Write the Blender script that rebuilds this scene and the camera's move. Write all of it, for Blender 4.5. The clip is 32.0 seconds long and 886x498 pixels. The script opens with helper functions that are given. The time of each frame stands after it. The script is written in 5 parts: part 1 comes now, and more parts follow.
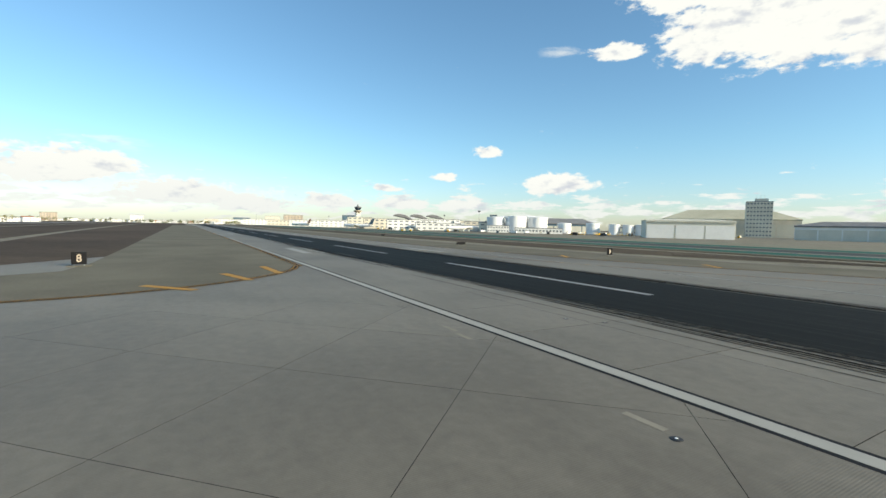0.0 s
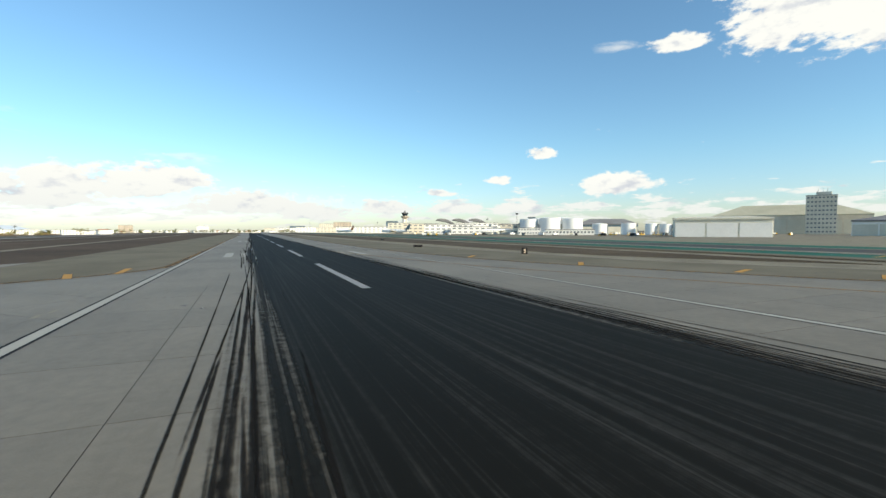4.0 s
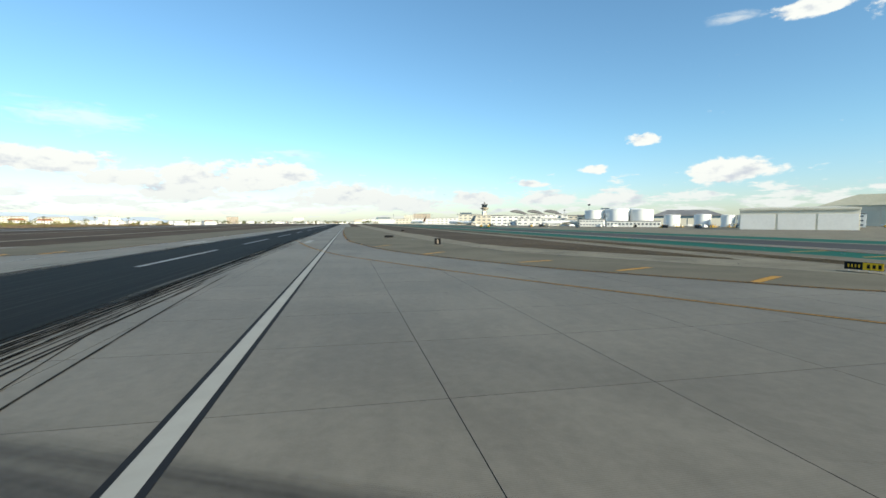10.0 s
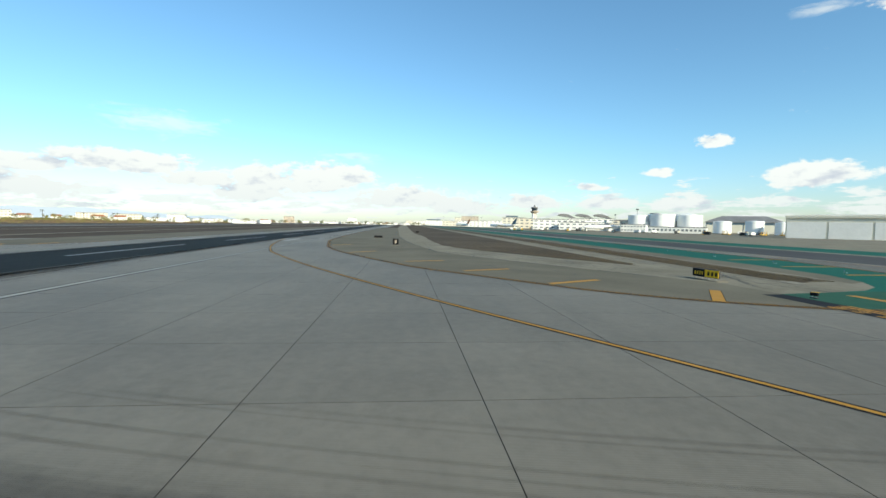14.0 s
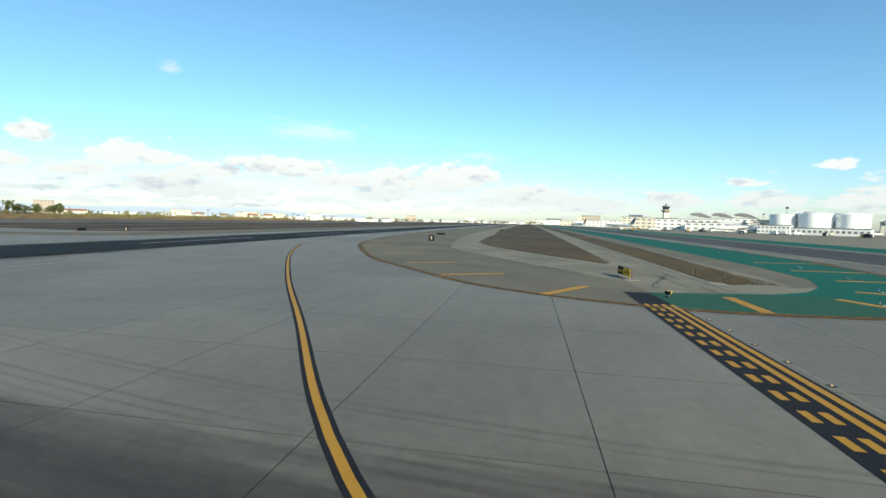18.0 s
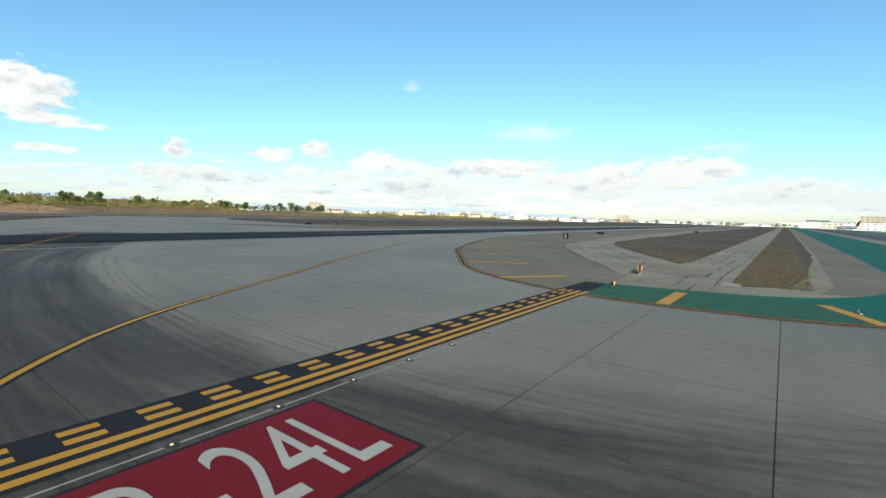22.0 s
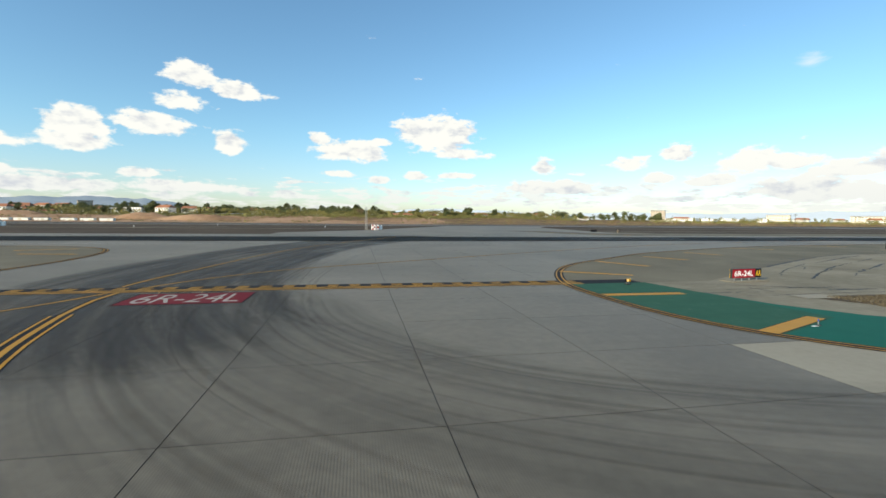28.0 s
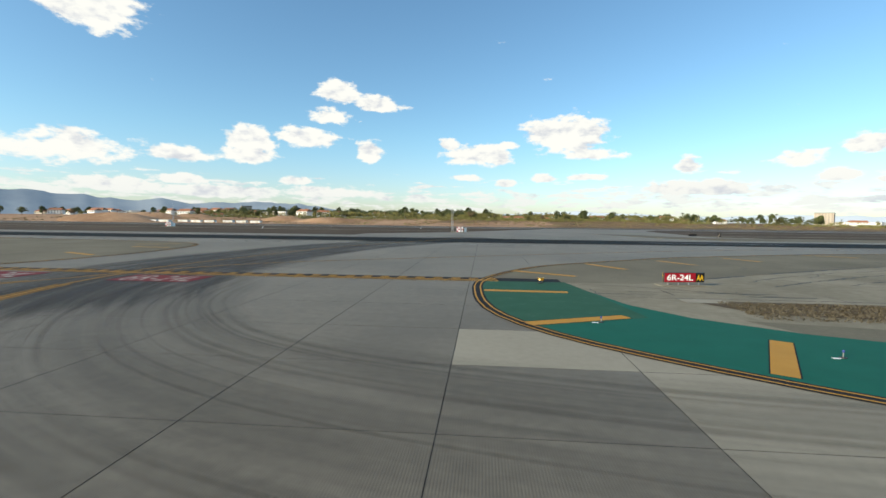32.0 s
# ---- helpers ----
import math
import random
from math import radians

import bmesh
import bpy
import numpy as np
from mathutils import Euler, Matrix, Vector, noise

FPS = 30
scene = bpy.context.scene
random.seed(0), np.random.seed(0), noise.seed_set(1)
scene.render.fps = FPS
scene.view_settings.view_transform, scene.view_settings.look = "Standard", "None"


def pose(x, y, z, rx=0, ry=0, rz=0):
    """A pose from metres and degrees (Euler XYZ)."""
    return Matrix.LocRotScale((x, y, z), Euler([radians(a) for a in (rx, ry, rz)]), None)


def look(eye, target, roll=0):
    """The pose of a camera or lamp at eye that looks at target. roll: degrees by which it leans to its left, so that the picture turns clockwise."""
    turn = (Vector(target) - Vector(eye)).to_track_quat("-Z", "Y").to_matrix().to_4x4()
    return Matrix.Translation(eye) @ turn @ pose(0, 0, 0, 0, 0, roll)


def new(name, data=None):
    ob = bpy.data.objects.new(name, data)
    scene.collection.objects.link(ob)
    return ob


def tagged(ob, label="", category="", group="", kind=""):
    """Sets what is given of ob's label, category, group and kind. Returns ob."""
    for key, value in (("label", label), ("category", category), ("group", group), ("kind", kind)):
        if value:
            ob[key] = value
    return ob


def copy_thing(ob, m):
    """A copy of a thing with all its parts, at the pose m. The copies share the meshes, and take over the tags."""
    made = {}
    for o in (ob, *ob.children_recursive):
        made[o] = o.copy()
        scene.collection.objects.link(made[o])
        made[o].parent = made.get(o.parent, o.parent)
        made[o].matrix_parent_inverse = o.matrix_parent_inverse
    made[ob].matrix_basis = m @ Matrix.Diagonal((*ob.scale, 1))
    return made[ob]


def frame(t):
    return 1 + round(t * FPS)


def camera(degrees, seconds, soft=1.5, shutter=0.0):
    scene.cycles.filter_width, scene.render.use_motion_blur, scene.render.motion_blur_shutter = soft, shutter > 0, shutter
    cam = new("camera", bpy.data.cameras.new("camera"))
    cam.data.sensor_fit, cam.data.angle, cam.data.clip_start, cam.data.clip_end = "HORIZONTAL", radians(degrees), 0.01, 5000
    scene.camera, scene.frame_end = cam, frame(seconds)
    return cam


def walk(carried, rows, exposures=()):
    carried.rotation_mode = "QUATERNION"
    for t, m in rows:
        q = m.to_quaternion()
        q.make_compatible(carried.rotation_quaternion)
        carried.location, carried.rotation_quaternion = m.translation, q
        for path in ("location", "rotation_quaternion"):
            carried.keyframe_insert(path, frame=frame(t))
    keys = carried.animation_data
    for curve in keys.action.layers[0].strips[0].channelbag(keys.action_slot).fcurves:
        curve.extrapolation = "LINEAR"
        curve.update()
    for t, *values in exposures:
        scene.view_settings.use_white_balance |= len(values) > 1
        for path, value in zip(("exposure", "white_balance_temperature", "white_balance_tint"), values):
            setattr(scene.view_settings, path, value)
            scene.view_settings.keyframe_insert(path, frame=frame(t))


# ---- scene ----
cam = camera(88.4, 32.0)
PATH = [
    (0.0, pose(91.99, 38.23, 5.95, 87.23, -1.25, -119.88)),
    (0.5, pose(89.62, 35.02, 5.95, 87.12, -2.10, -119.06)),
    (1.0, pose(87.17, 31.46, 5.95, 87.05, -2.73, -118.33)),
    (1.5, pose(84.94, 28.20, 5.95, 87.18, -1.89, -117.59)),
    (2.0, pose(82.63, 24.78, 5.95, 87.59, -1.26, -117.10)),
    (2.5, pose(80.15, 21.44, 5.95, 87.50, -0.56, -116.10)),
    (3.0, pose(77.64, 17.84, 5.95, 87.31, -0.43, -114.90)),
    (3.5, pose(75.09, 14.42, 5.95, 87.64, 0.27, -113.87)),
    (5.5, pose(66.62, 1.41, 5.95, 86.71, -1.18, -110.25)),
    (6.0, pose(64.69, -1.88, 5.95, 86.61, -0.32, -109.20)),
    (6.5, pose(62.72, -5.22, 5.95, 86.81, -1.00, -108.36)),
    (7.0, pose(60.82, -8.53, 5.95, 86.65, -1.51, -107.38)),
    (7.5, pose(59.05, -11.75, 5.95, 86.72, -1.46, -106.35)),
    (8.0, pose(57.43, -14.90, 5.95, 86.60, -1.19, -105.38)),
    (8.5, pose(55.95, -17.98, 5.95, 86.76, -0.88, -104.42)),
    (9.0, pose(54.59, -21.07, 5.95, 86.68, -0.33, -103.53)),
    (9.5, pose(53.32, -24.20, 5.95, 86.56, -0.07, -102.61)),
    (10.0, pose(52.14, -27.35, 5.95, 86.61, -0.02, -101.78)),
    (10.5, pose(51.03, -30.49, 5.95, 86.60, -0.30, -100.91)),
    (11.0, pose(49.95, -33.61, 5.95, 86.75, -0.52, -100.09)),
    (11.5, pose(48.88, -36.68, 5.95, 86.68, -0.25, -99.26)),
    (12.0, pose(47.85, -39.73, 5.95, 86.68, -0.12, -98.49)),
    (12.5, pose(46.85, -42.76, 5.95, 86.71, -0.29, -97.63)),
    (13.0, pose(45.93, -45.77, 5.95, 86.76, -0.67, -96.84)),
    (13.5, pose(45.08, -48.75, 5.95, 86.91, -0.85, -95.93)),
    (14.0, pose(44.32, -51.74, 5.95, 86.85, -1.03, -94.88)),
    (14.5, pose(43.66, -54.74, 5.95, 86.86, -1.05, -93.60)),
    (16.5, pose(42.62, -67.39, 5.95, 86.56, -1.36, -86.32)),
    (17.0, pose(41.78, -70.55, 5.95, 86.36, -1.21, -84.58)),
    (17.5, pose(41.21, -73.18, 5.95, 86.56, -1.48, -82.02)),
    (18.0, pose(40.58, -76.02, 5.95, 86.44, -1.33, -79.45)),
    (18.5, pose(39.96, -79.05, 5.95, 86.30, -1.32, -77.01)),
    (19.0, pose(39.39, -82.12, 5.95, 86.33, -1.42, -73.68)),
    (19.5, pose(39.14, -85.08, 5.95, 86.16, -1.61, -70.33)),
    (20.0, pose(38.98, -88.10, 5.95, 86.05, -1.61, -67.24)),
    (20.5, pose(39.13, -90.97, 5.95, 86.05, -1.75, -63.74)),
    (21.0, pose(39.41, -93.85, 5.95, 85.85, -2.00, -60.20)),
    (21.5, pose(39.74, -96.65, 5.95, 85.72, -1.80, -56.73)),
    (22.0, pose(40.21, -99.51, 5.95, 85.73, -1.71, -53.11)),
    (22.5, pose(40.90, -102.07, 5.95, 85.64, -1.53, -49.55)),
    (23.0, pose(41.73, -104.81, 5.95, 85.60, -1.66, -45.90)),
    (23.5, pose(42.74, -107.28, 5.95, 85.42, -1.11, -42.24)),
    (24.0, pose(43.90, -109.64, 5.95, 85.26, -0.99, -38.60)),
    (24.5, pose(45.10, -111.91, 5.95, 85.19, -0.98, -35.25)),
    (25.0, pose(46.43, -114.19, 5.95, 85.24, -0.92, -31.75)),
    (25.5, pose(47.75, -116.38, 5.95, 85.55, -0.73, -28.59)),
    (27.5, pose(54.65, -123.53, 5.95, 85.98, -0.75, -14.38)),
    (28.0, pose(56.77, -125.19, 5.95, 86.03, -0.58, -10.69)),
    (28.5, pose(58.80, -126.56, 5.95, 86.10, -0.59, -7.55)),
    (29.0, pose(61.03, -127.82, 5.95, 86.16, -0.65, -4.74)),
    (29.5, pose(63.30, -128.77, 5.95, 86.17, -0.63, -2.34)),
    (30.0, pose(65.73, -129.65, 5.95, 86.23, -0.46, -0.27)),
    (30.5, pose(68.15, -130.11, 5.95, 86.17, -0.43, 1.52)),
    (31.0, pose(70.68, -130.58, 5.95, 86.13, -0.42, 2.99)),
    (31.5, pose(73.12, -130.93, 5.95, 86.11, -0.52, 4.23)),
    (32.0, pose(75.61, -131.11, 5.95, 86.26, -0.65, 5.03)),
]
EXPOSURE, SKY_STRENGTH, CLOUD_STRENGTH, SUN_STRENGTH, SKY_TINT = 0.50, 0.145, 0.72, 4.6, (0.74, 0.92, 0.95)
walk(cam, PATH, [(0, EXPOSURE, 6500, 6), (7, EXPOSURE, 6500, 7), (13, EXPOSURE, 6200, 3), (22, EXPOSURE, 6200, 3), (27, EXPOSURE, 6500, 6), (32, EXPOSURE, 6500, 7)])

# ---- world and sun ----
SUN_AZ, SUN_EL = radians(-148), radians(22)
world = bpy.data.worlds.new("world")
scene.world = world
world.use_nodes = True
nt = world.node_tree
nt.nodes.clear()


def nd(tree, kind, **props):
    n = tree.nodes.new(kind)
    for k, v in props.items():
        if k == "operation":
            n.operation = v
        elif k == "blend_type":
            n.blend_type = v
        elif k == "data_type":
            n.data_type = v
    return n


def mth(tree, op, a, b=None, c=None, clamp=False):
    n = tree.nodes.new("ShaderNodeMath")
    n.operation, n.use_clamp = op, clamp
    for i, v in enumerate((a, b, c)):
        if v is None:
            continue
        if isinstance(v, (int, float)):
            n.inputs[i].default_value = v
        else:
            tree.links.new(v, n.inputs[i])
    return n.outputs[0]


def vmth(tree, op, a, b):
    n = tree.nodes.new("ShaderNodeVectorMath")
    n.operation = op
    for i, v in enumerate((a, b)):
        if isinstance(v, tuple):
            n.inputs[i].default_value = v
        elif v is not None:
            tree.links.new(v, n.inputs[i])
    return n


def mixc(tree, fac, a, b, mode="MIX"):
    n = tree.nodes.new("ShaderNodeMix")
    n.data_type, n.blend_type = "RGBA", mode
    for i, v in ((0, fac), (6, a), (7, b)):
        if isinstance(v, (int, float)):
            n.inputs[i].default_value = v
        elif isinstance(v, tuple):
            n.inputs[i].default_value = (*v, 1) if len(v) == 3 else v
        else:
            tree.links.new(v, n.inputs[i])
    return n.outputs[2]


def noise_tex(tree, vec, scale, detail=4.0, rough=0.55, dist=0.0):
    n = tree.nodes.new("ShaderNodeTexNoise")
    n.inputs["Scale"].default_value, n.inputs["Detail"].default_value = scale, detail
    n.inputs["Roughness"].default_value, n.inputs["Distortion"].default_value = rough, dist
    tree.links.new(vec, n.inputs["Vector"])
    return n.outputs["Fac"]


def ramp01(tree, v, lo, hi, smooth=True):
    n = tree.nodes.new("ShaderNodeMapRange")
    n.interpolation_type = "SMOOTHSTEP" if smooth else "LINEAR"
    n.inputs["From Min"].default_value, n.inputs["From Max"].default_value = lo, hi
    tree.links.new(v, n.inputs["Value"])
    return n.outputs["Result"]


# cloud groups: azimuth, elevation, half width, half height, in degrees
CLOUDS_SOUTH_EAST = [
    (-77.6, 4.4, 2.7, 1.9), (-76, 16.9, 6.5, 2.8), (-66.3, 20.1, 10.5, 4.6), (-56.4, 24.3, 4.6, 1.8), (-50.6, 19.7, 3.0, 0.9), (-44, 5.2, 4.0, 1.4),
    (-35.5, 9.2, 1.6, 0.7), (-32.1, 2.6, 3.0, 0.8), (-30.1, 6.1, 1.4, 0.6), (-25.3, 2.7, 3.4, 0.8), (-22.8, 4.6, 1.5, 0.5), (-15.8, 2.7, 3.6, 0.9), (-7.4, 2.1, 3.4, 1.0),
]
CLOUDS_EAST = [
    (-0.4, 3.0, 7.6, 1.5), (9.6, 5.0, 6.0, 1.9), (15.4, 4.2, 4.0, 1.4), (17.8, 5.0, 2.8, 1.4), (18.3, 3.2, 4.0, 1.3), (22.9, 4.5, 4.0, 1.2), (29.3, 5.6, 5.6, 1.3),
    (37.6, 4.8, 3.4, 1.0), (39.1, 2.8, 5.6, 1.6), (42.5, 5.8, 2.9, 0.9), (45.8, 6.0, 3.2, 1.4), (49.1, 4.2, 1.9, 0.7), (52.4, 7.1, 1.6, 1.1), (54.3, 4.6, 1.4, 0.7), (57.2, 6.3, 2.4, 0.9),
]
CLOUDS_NORTH = [
    (66.1, 3.6, 4.6, 0.9), (67, 5.9, 1.2, 1.0), (77.1, 7.6, 2.9, 0.8), (77.6, 5.1, 2.2, 0.5), (80.7, 9.7, 4.2, 2.2), (82.8, 5, 1.4, 0.5), (87.2, 9, 1.3, 0.5),
    (87.3, 4.4, 1.1, 0.5), (90.8, 7.6, 3.6, 1.3), (92.3, 5.1, 1.8, 0.5), (94.4, 9.0, 1.1, 0.8), (102.8, 13.5, 2.5, 1.0), (104.2, 7.7, 1.5, 1.3), (107.9, 14.6, 2.0, 1.3), (108.7, 11.8, 2.6, 1.1),
]
CLOUDS_NORTH_WEST = [
    (108.9, 3, 4.6, 0.8), (111.8, 9.2, 3.4, 1.2), (112.9, 4.3, 1.7, 0.5), (117.7, 8.4, 2.3, 1.7), (118.2, 6.9, 3.0, 1.0), (121.3, 2.7, 5.4, 0.7), (124.7, 6.6, 2.6, 0.9), (125.2, 4, 2.2, 0.6),
    (130.4, 3.1, 4.0, 0.8), (132.1, 19.5, 3.9, 2.4), (134.5, 6.3, 5.0, 1.6), (142.4, 6, 4.0, 1.5), (158, 7, 7, 2.6), (176, 9, 9, 3), (-150, 12, 10, 3.5),
]
WISPS = [(26, 10.1, 8, 1.7), (6.6, 7.8, 4.6, 1.1), (137.5, 20.5, 5, 1.4), (145, 16.6, 4, 2.2), (41.3, 15, 1.8, 0.9), (-43.8, 20.2, 3, 0.8)]

tc = nt.nodes.new("ShaderNodeTexCoord")
sep = nt.nodes.new("ShaderNodeSeparateXYZ")
nt.links.new(tc.outputs["Generated"], sep.inputs[0])
azim = mth(nt, "MULTIPLY", mth(nt, "ARCTAN2", sep.outputs[1], sep.outputs[0]), 57.2958)
elev = mth(nt, "MULTIPLY", mth(nt, "ARCSINE", sep.outputs[2]), 57.2958)
comb = nt.nodes.new("ShaderNodeCombineXYZ")
nt.links.new(azim, comb.inputs[0])
nt.links.new(elev, comb.inputs[1])
angles = comb.outputs[0]
stretched = vmth(nt, "MULTIPLY", angles, (1.0, 1.9, 1.0)).outputs[0]
puff = mth(nt, "ADD", mth(nt, "MULTIPLY", noise_tex(nt, stretched, 0.20, 5.0, 0.5, 0.1), 0.5), mth(nt, "MULTIPLY", noise_tex(nt, stretched, 0.62, 7.0, 0.58, 0.15), 0.5))
puff_low = noise_tex(nt, vmth(nt, "ADD", stretched, (0.4, 1.2, 0.0)).outputs[0], 0.20, 4.0, 0.5, 0.1)


def blobs(rows, flat_base=1.0):
    """Heaps round the given places; flat_base above 1 cuts them off more sharply below."""
    total = None
    for a, e, wa, we in rows:
        off = nt.nodes.new("ShaderNodeSeparateXYZ")
        nt.links.new(vmth(nt, "MULTIPLY", vmth(nt, "SUBTRACT", angles, (a, e, 0.0)).outputs[0], (1 / wa, 1 / we, 1.0)).outputs[0], off.inputs[0])
        up = mth(nt, "MAXIMUM", off.outputs[1], mth(nt, "MULTIPLY", off.outputs[1], -flat_base))
        v = mth(nt, "SUBTRACT", 1.0, mth(nt, "SQRT", mth(nt, "ADD", mth(nt, "MULTIPLY", off.outputs[0], off.outputs[0]), mth(nt, "MULTIPLY", up, up))))
        total = v if total is None else mth(nt, "MAXIMUM", total, v)
    return mth(nt, "MAXIMUM", total, -0.85)


heap = blobs(CLOUDS_SOUTH_EAST + CLOUDS_EAST + CLOUDS_NORTH + CLOUDS_NORTH_WEST, 1.5)
dens = mth(nt, "ADD", mth(nt, "ADD", heap, 0.27), mth(nt, "MULTIPLY", mth(nt, "SUBTRACT", puff, 0.5), 3.6))
cover = ramp01(nt, dens, -0.04, 0.42)
# rows of small flat heaps low over the horizon
far_puff = noise_tex(nt, vmth(nt, "MULTIPLY", angles, (0.42, 1.9, 1.0)).outputs[0], 0.62, 6.0, 0.6, 0.2)
low = mth(nt, "SUBTRACT", 0.27, mth(nt, "MULTIPLY", mth(nt, "ABSOLUTE", mth(nt, "SUBTRACT", elev, 2.3)), 0.20))
far_cover = mth(nt, "MULTIPLY", ramp01(nt, mth(nt, "ADD", low, mth(nt, "MULTIPLY", mth(nt, "SUBTRACT", far_puff, 0.5), 3.2)), 0.0, 0.40), 0.9)
cover = mth(nt, "MAXIMUM", cover, far_cover)
wisp_noise = noise_tex(nt, vmth(nt, "MULTIPLY", angles, (0.6, 2.4, 1.0)).outputs[0], 0.35, 6.0, 0.62, 0.6)
wisp = mth(nt, "MULTIPLY", ramp01(nt, mth(nt, "ADD", blobs(WISPS), mth(nt, "MULTIPLY", mth(nt, "SUBTRACT", wisp_noise, 0.5), 2.2)), 0.10, 1.0), 0.55)
cover = mth(nt, "MAXIMUM", cover, wisp)
# bases turn greyer where more cloud lies above
shade = ramp01(nt, mth(nt, "SUBTRACT", puff, puff_low), -0.22, 0.0)
cloud_top = mixc(nt, ramp01(nt, elev, 1.0, 7.0), (0.90, 0.90, 0.87), (1.0, 0.98, 0.93))
cloud_col = mixc(nt, shade, (0.66, 0.68, 0.74), cloud_top)
sky = nt.nodes.new("ShaderNodeTexSky")
sky.sky_type, sky.sun_disc = "NISHITA", False
sky.sun_elevation, sky.sun_rotation = SUN_EL, radians(90) - SUN_AZ
sky.air_density, sky.dust_density, sky.ozone_density, sky.altitude = 1.0, 0.6, 2.2, 30
bg_sky, bg_cloud, mixs, wout = (nt.nodes.new("ShaderNodeBackground"), nt.nodes.new("ShaderNodeBackground"),
                                nt.nodes.new("ShaderNodeMixShader"), nt.nodes.new("ShaderNodeOutputWorld"))
tint = mixc(nt, ramp01(nt, elev, 0.0, 11.0), (0.78, 0.82, 0.92), SKY_TINT)
nt.links.new(mixc(nt, 1.0, sky.outputs[0], tint, "MULTIPLY"), bg_sky.inputs[0])
bg_sky.inputs[1].default_value = SKY_STRENGTH
nt.links.new(cloud_col, bg_cloud.inputs[0])
bg_cloud.inputs[1].default_value = CLOUD_STRENGTH
nt.links.new(cover, mixs.inputs[0])
nt.links.new(bg_sky.outputs[0], mixs.inputs[1])
nt.links.new(bg_cloud.outputs[0], mixs.inputs[2])
nt.links.new(mixs.outputs[0], wout.inputs[0])

sun = new("sun", bpy.data.lights.new("sun", "SUN"))
sun.data.energy, sun.data.angle, sun.data.color = SUN_STRENGTH, radians(0.6), (1.0, 0.87, 0.68)
sun_dir = Vector((math.cos(SUN_AZ) * math.cos(SUN_EL), math.sin(SUN_AZ) * math.cos(SUN_EL), math.sin(SUN_EL)))
sun.matrix_world = look(sun_dir * 100, (0, 0, 0))

# ---- materials ----


def material(name):
    m = bpy.data.materials.new(name)
    m.use_nodes = True
    t = m.node_tree
    b = t.nodes["Principled BSDF"]
    g = t.nodes.new("ShaderNodeNewGeometry")
    return m, t, b, g.outputs["Position"]


def bump(t, b, height, strength, dist):
    n = t.nodes.new("ShaderNodeBump")
    n.inputs["Strength"].default_value, n.inputs["Distance"].default_value = strength, dist
    t.links.new(height, n.inputs["Height"])
    t.links.new(n.outputs[0], b.inputs["Normal"])


def surface(name, dark, light, big=0.08, fine=3.0, rough=0.85, bumps=0.25, metal=0.0, stretch=(1, 1, 1), random_tone=0.0, spread=(0.3, 0.7), spec=0.12):
    """Two scales of variation between two tones, with fine relief."""
    m, t, b, pos = material(name)
    if stretch != (1, 1, 1):
        pos = vmth(t, "MULTIPLY", pos, stretch).outputs[0]
    n1 = noise_tex(t, pos, big, 5.0, 0.6, 0.4)
    n2 = noise_tex(t, pos, fine, 6.0, 0.65)
    f = mth(t, "ADD", mth(t, "MULTIPLY", n1, 0.6), mth(t, "MULTIPLY", n2, 0.4))
    col = mixc(t, ramp01(t, f, *spread), dark, light)
    if random_tone:
        oi = t.nodes.new("ShaderNodeObjectInfo")
        k = mth(t, "ADD", 1 - random_tone / 2, mth(t, "MULTIPLY", oi.outputs["Random"], random_tone))
        gr = t.nodes.new("ShaderNodeCombineColor")
        for i in range(3):
            t.links.new(k, gr.inputs[i])
        col = mixc(t, 1.0, col, gr.outputs[0], "MULTIPLY")
    t.links.new(col, b.inputs["Base Color"])
    b.inputs["Roughness"].default_value, b.inputs["Metallic"].default_value = rough, metal
    b.inputs["Specular IOR Level"].default_value = spec
    if bumps:
        bump(t, b, n2, bumps, 0.02)
    return m


def worn_paint(name, dark, light, wear=0.45, under=(0.2, 0.19, 0.18), rough=0.7, grain=2.5):
    """Paint on pavement, worn through in flecks to what lies beneath."""
    m, t, b, pos = material(name)
    n1 = noise_tex(t, pos, 0.6, 4.0, 0.6)
    n2 = noise_tex(t, pos, grain * 4, 6.0, 0.7)
    col = mixc(t, n1, dark, light)
    worn = ramp01(t, mth(t, "ADD", mth(t, "MULTIPLY", n1, 0.45), mth(t, "MULTIPLY", n2, 0.55)), 0.72 - wear * 0.3, 0.95 - wear * 0.3)
    t.links.new(mixc(t, worn, col, under), b.inputs["Base Color"])
    b.inputs["Roughness"].default_value, b.inputs["Specular IOR Level"].default_value = rough, 0.12
    bump(t, b, n2, 0.15, 0.01)
    return m


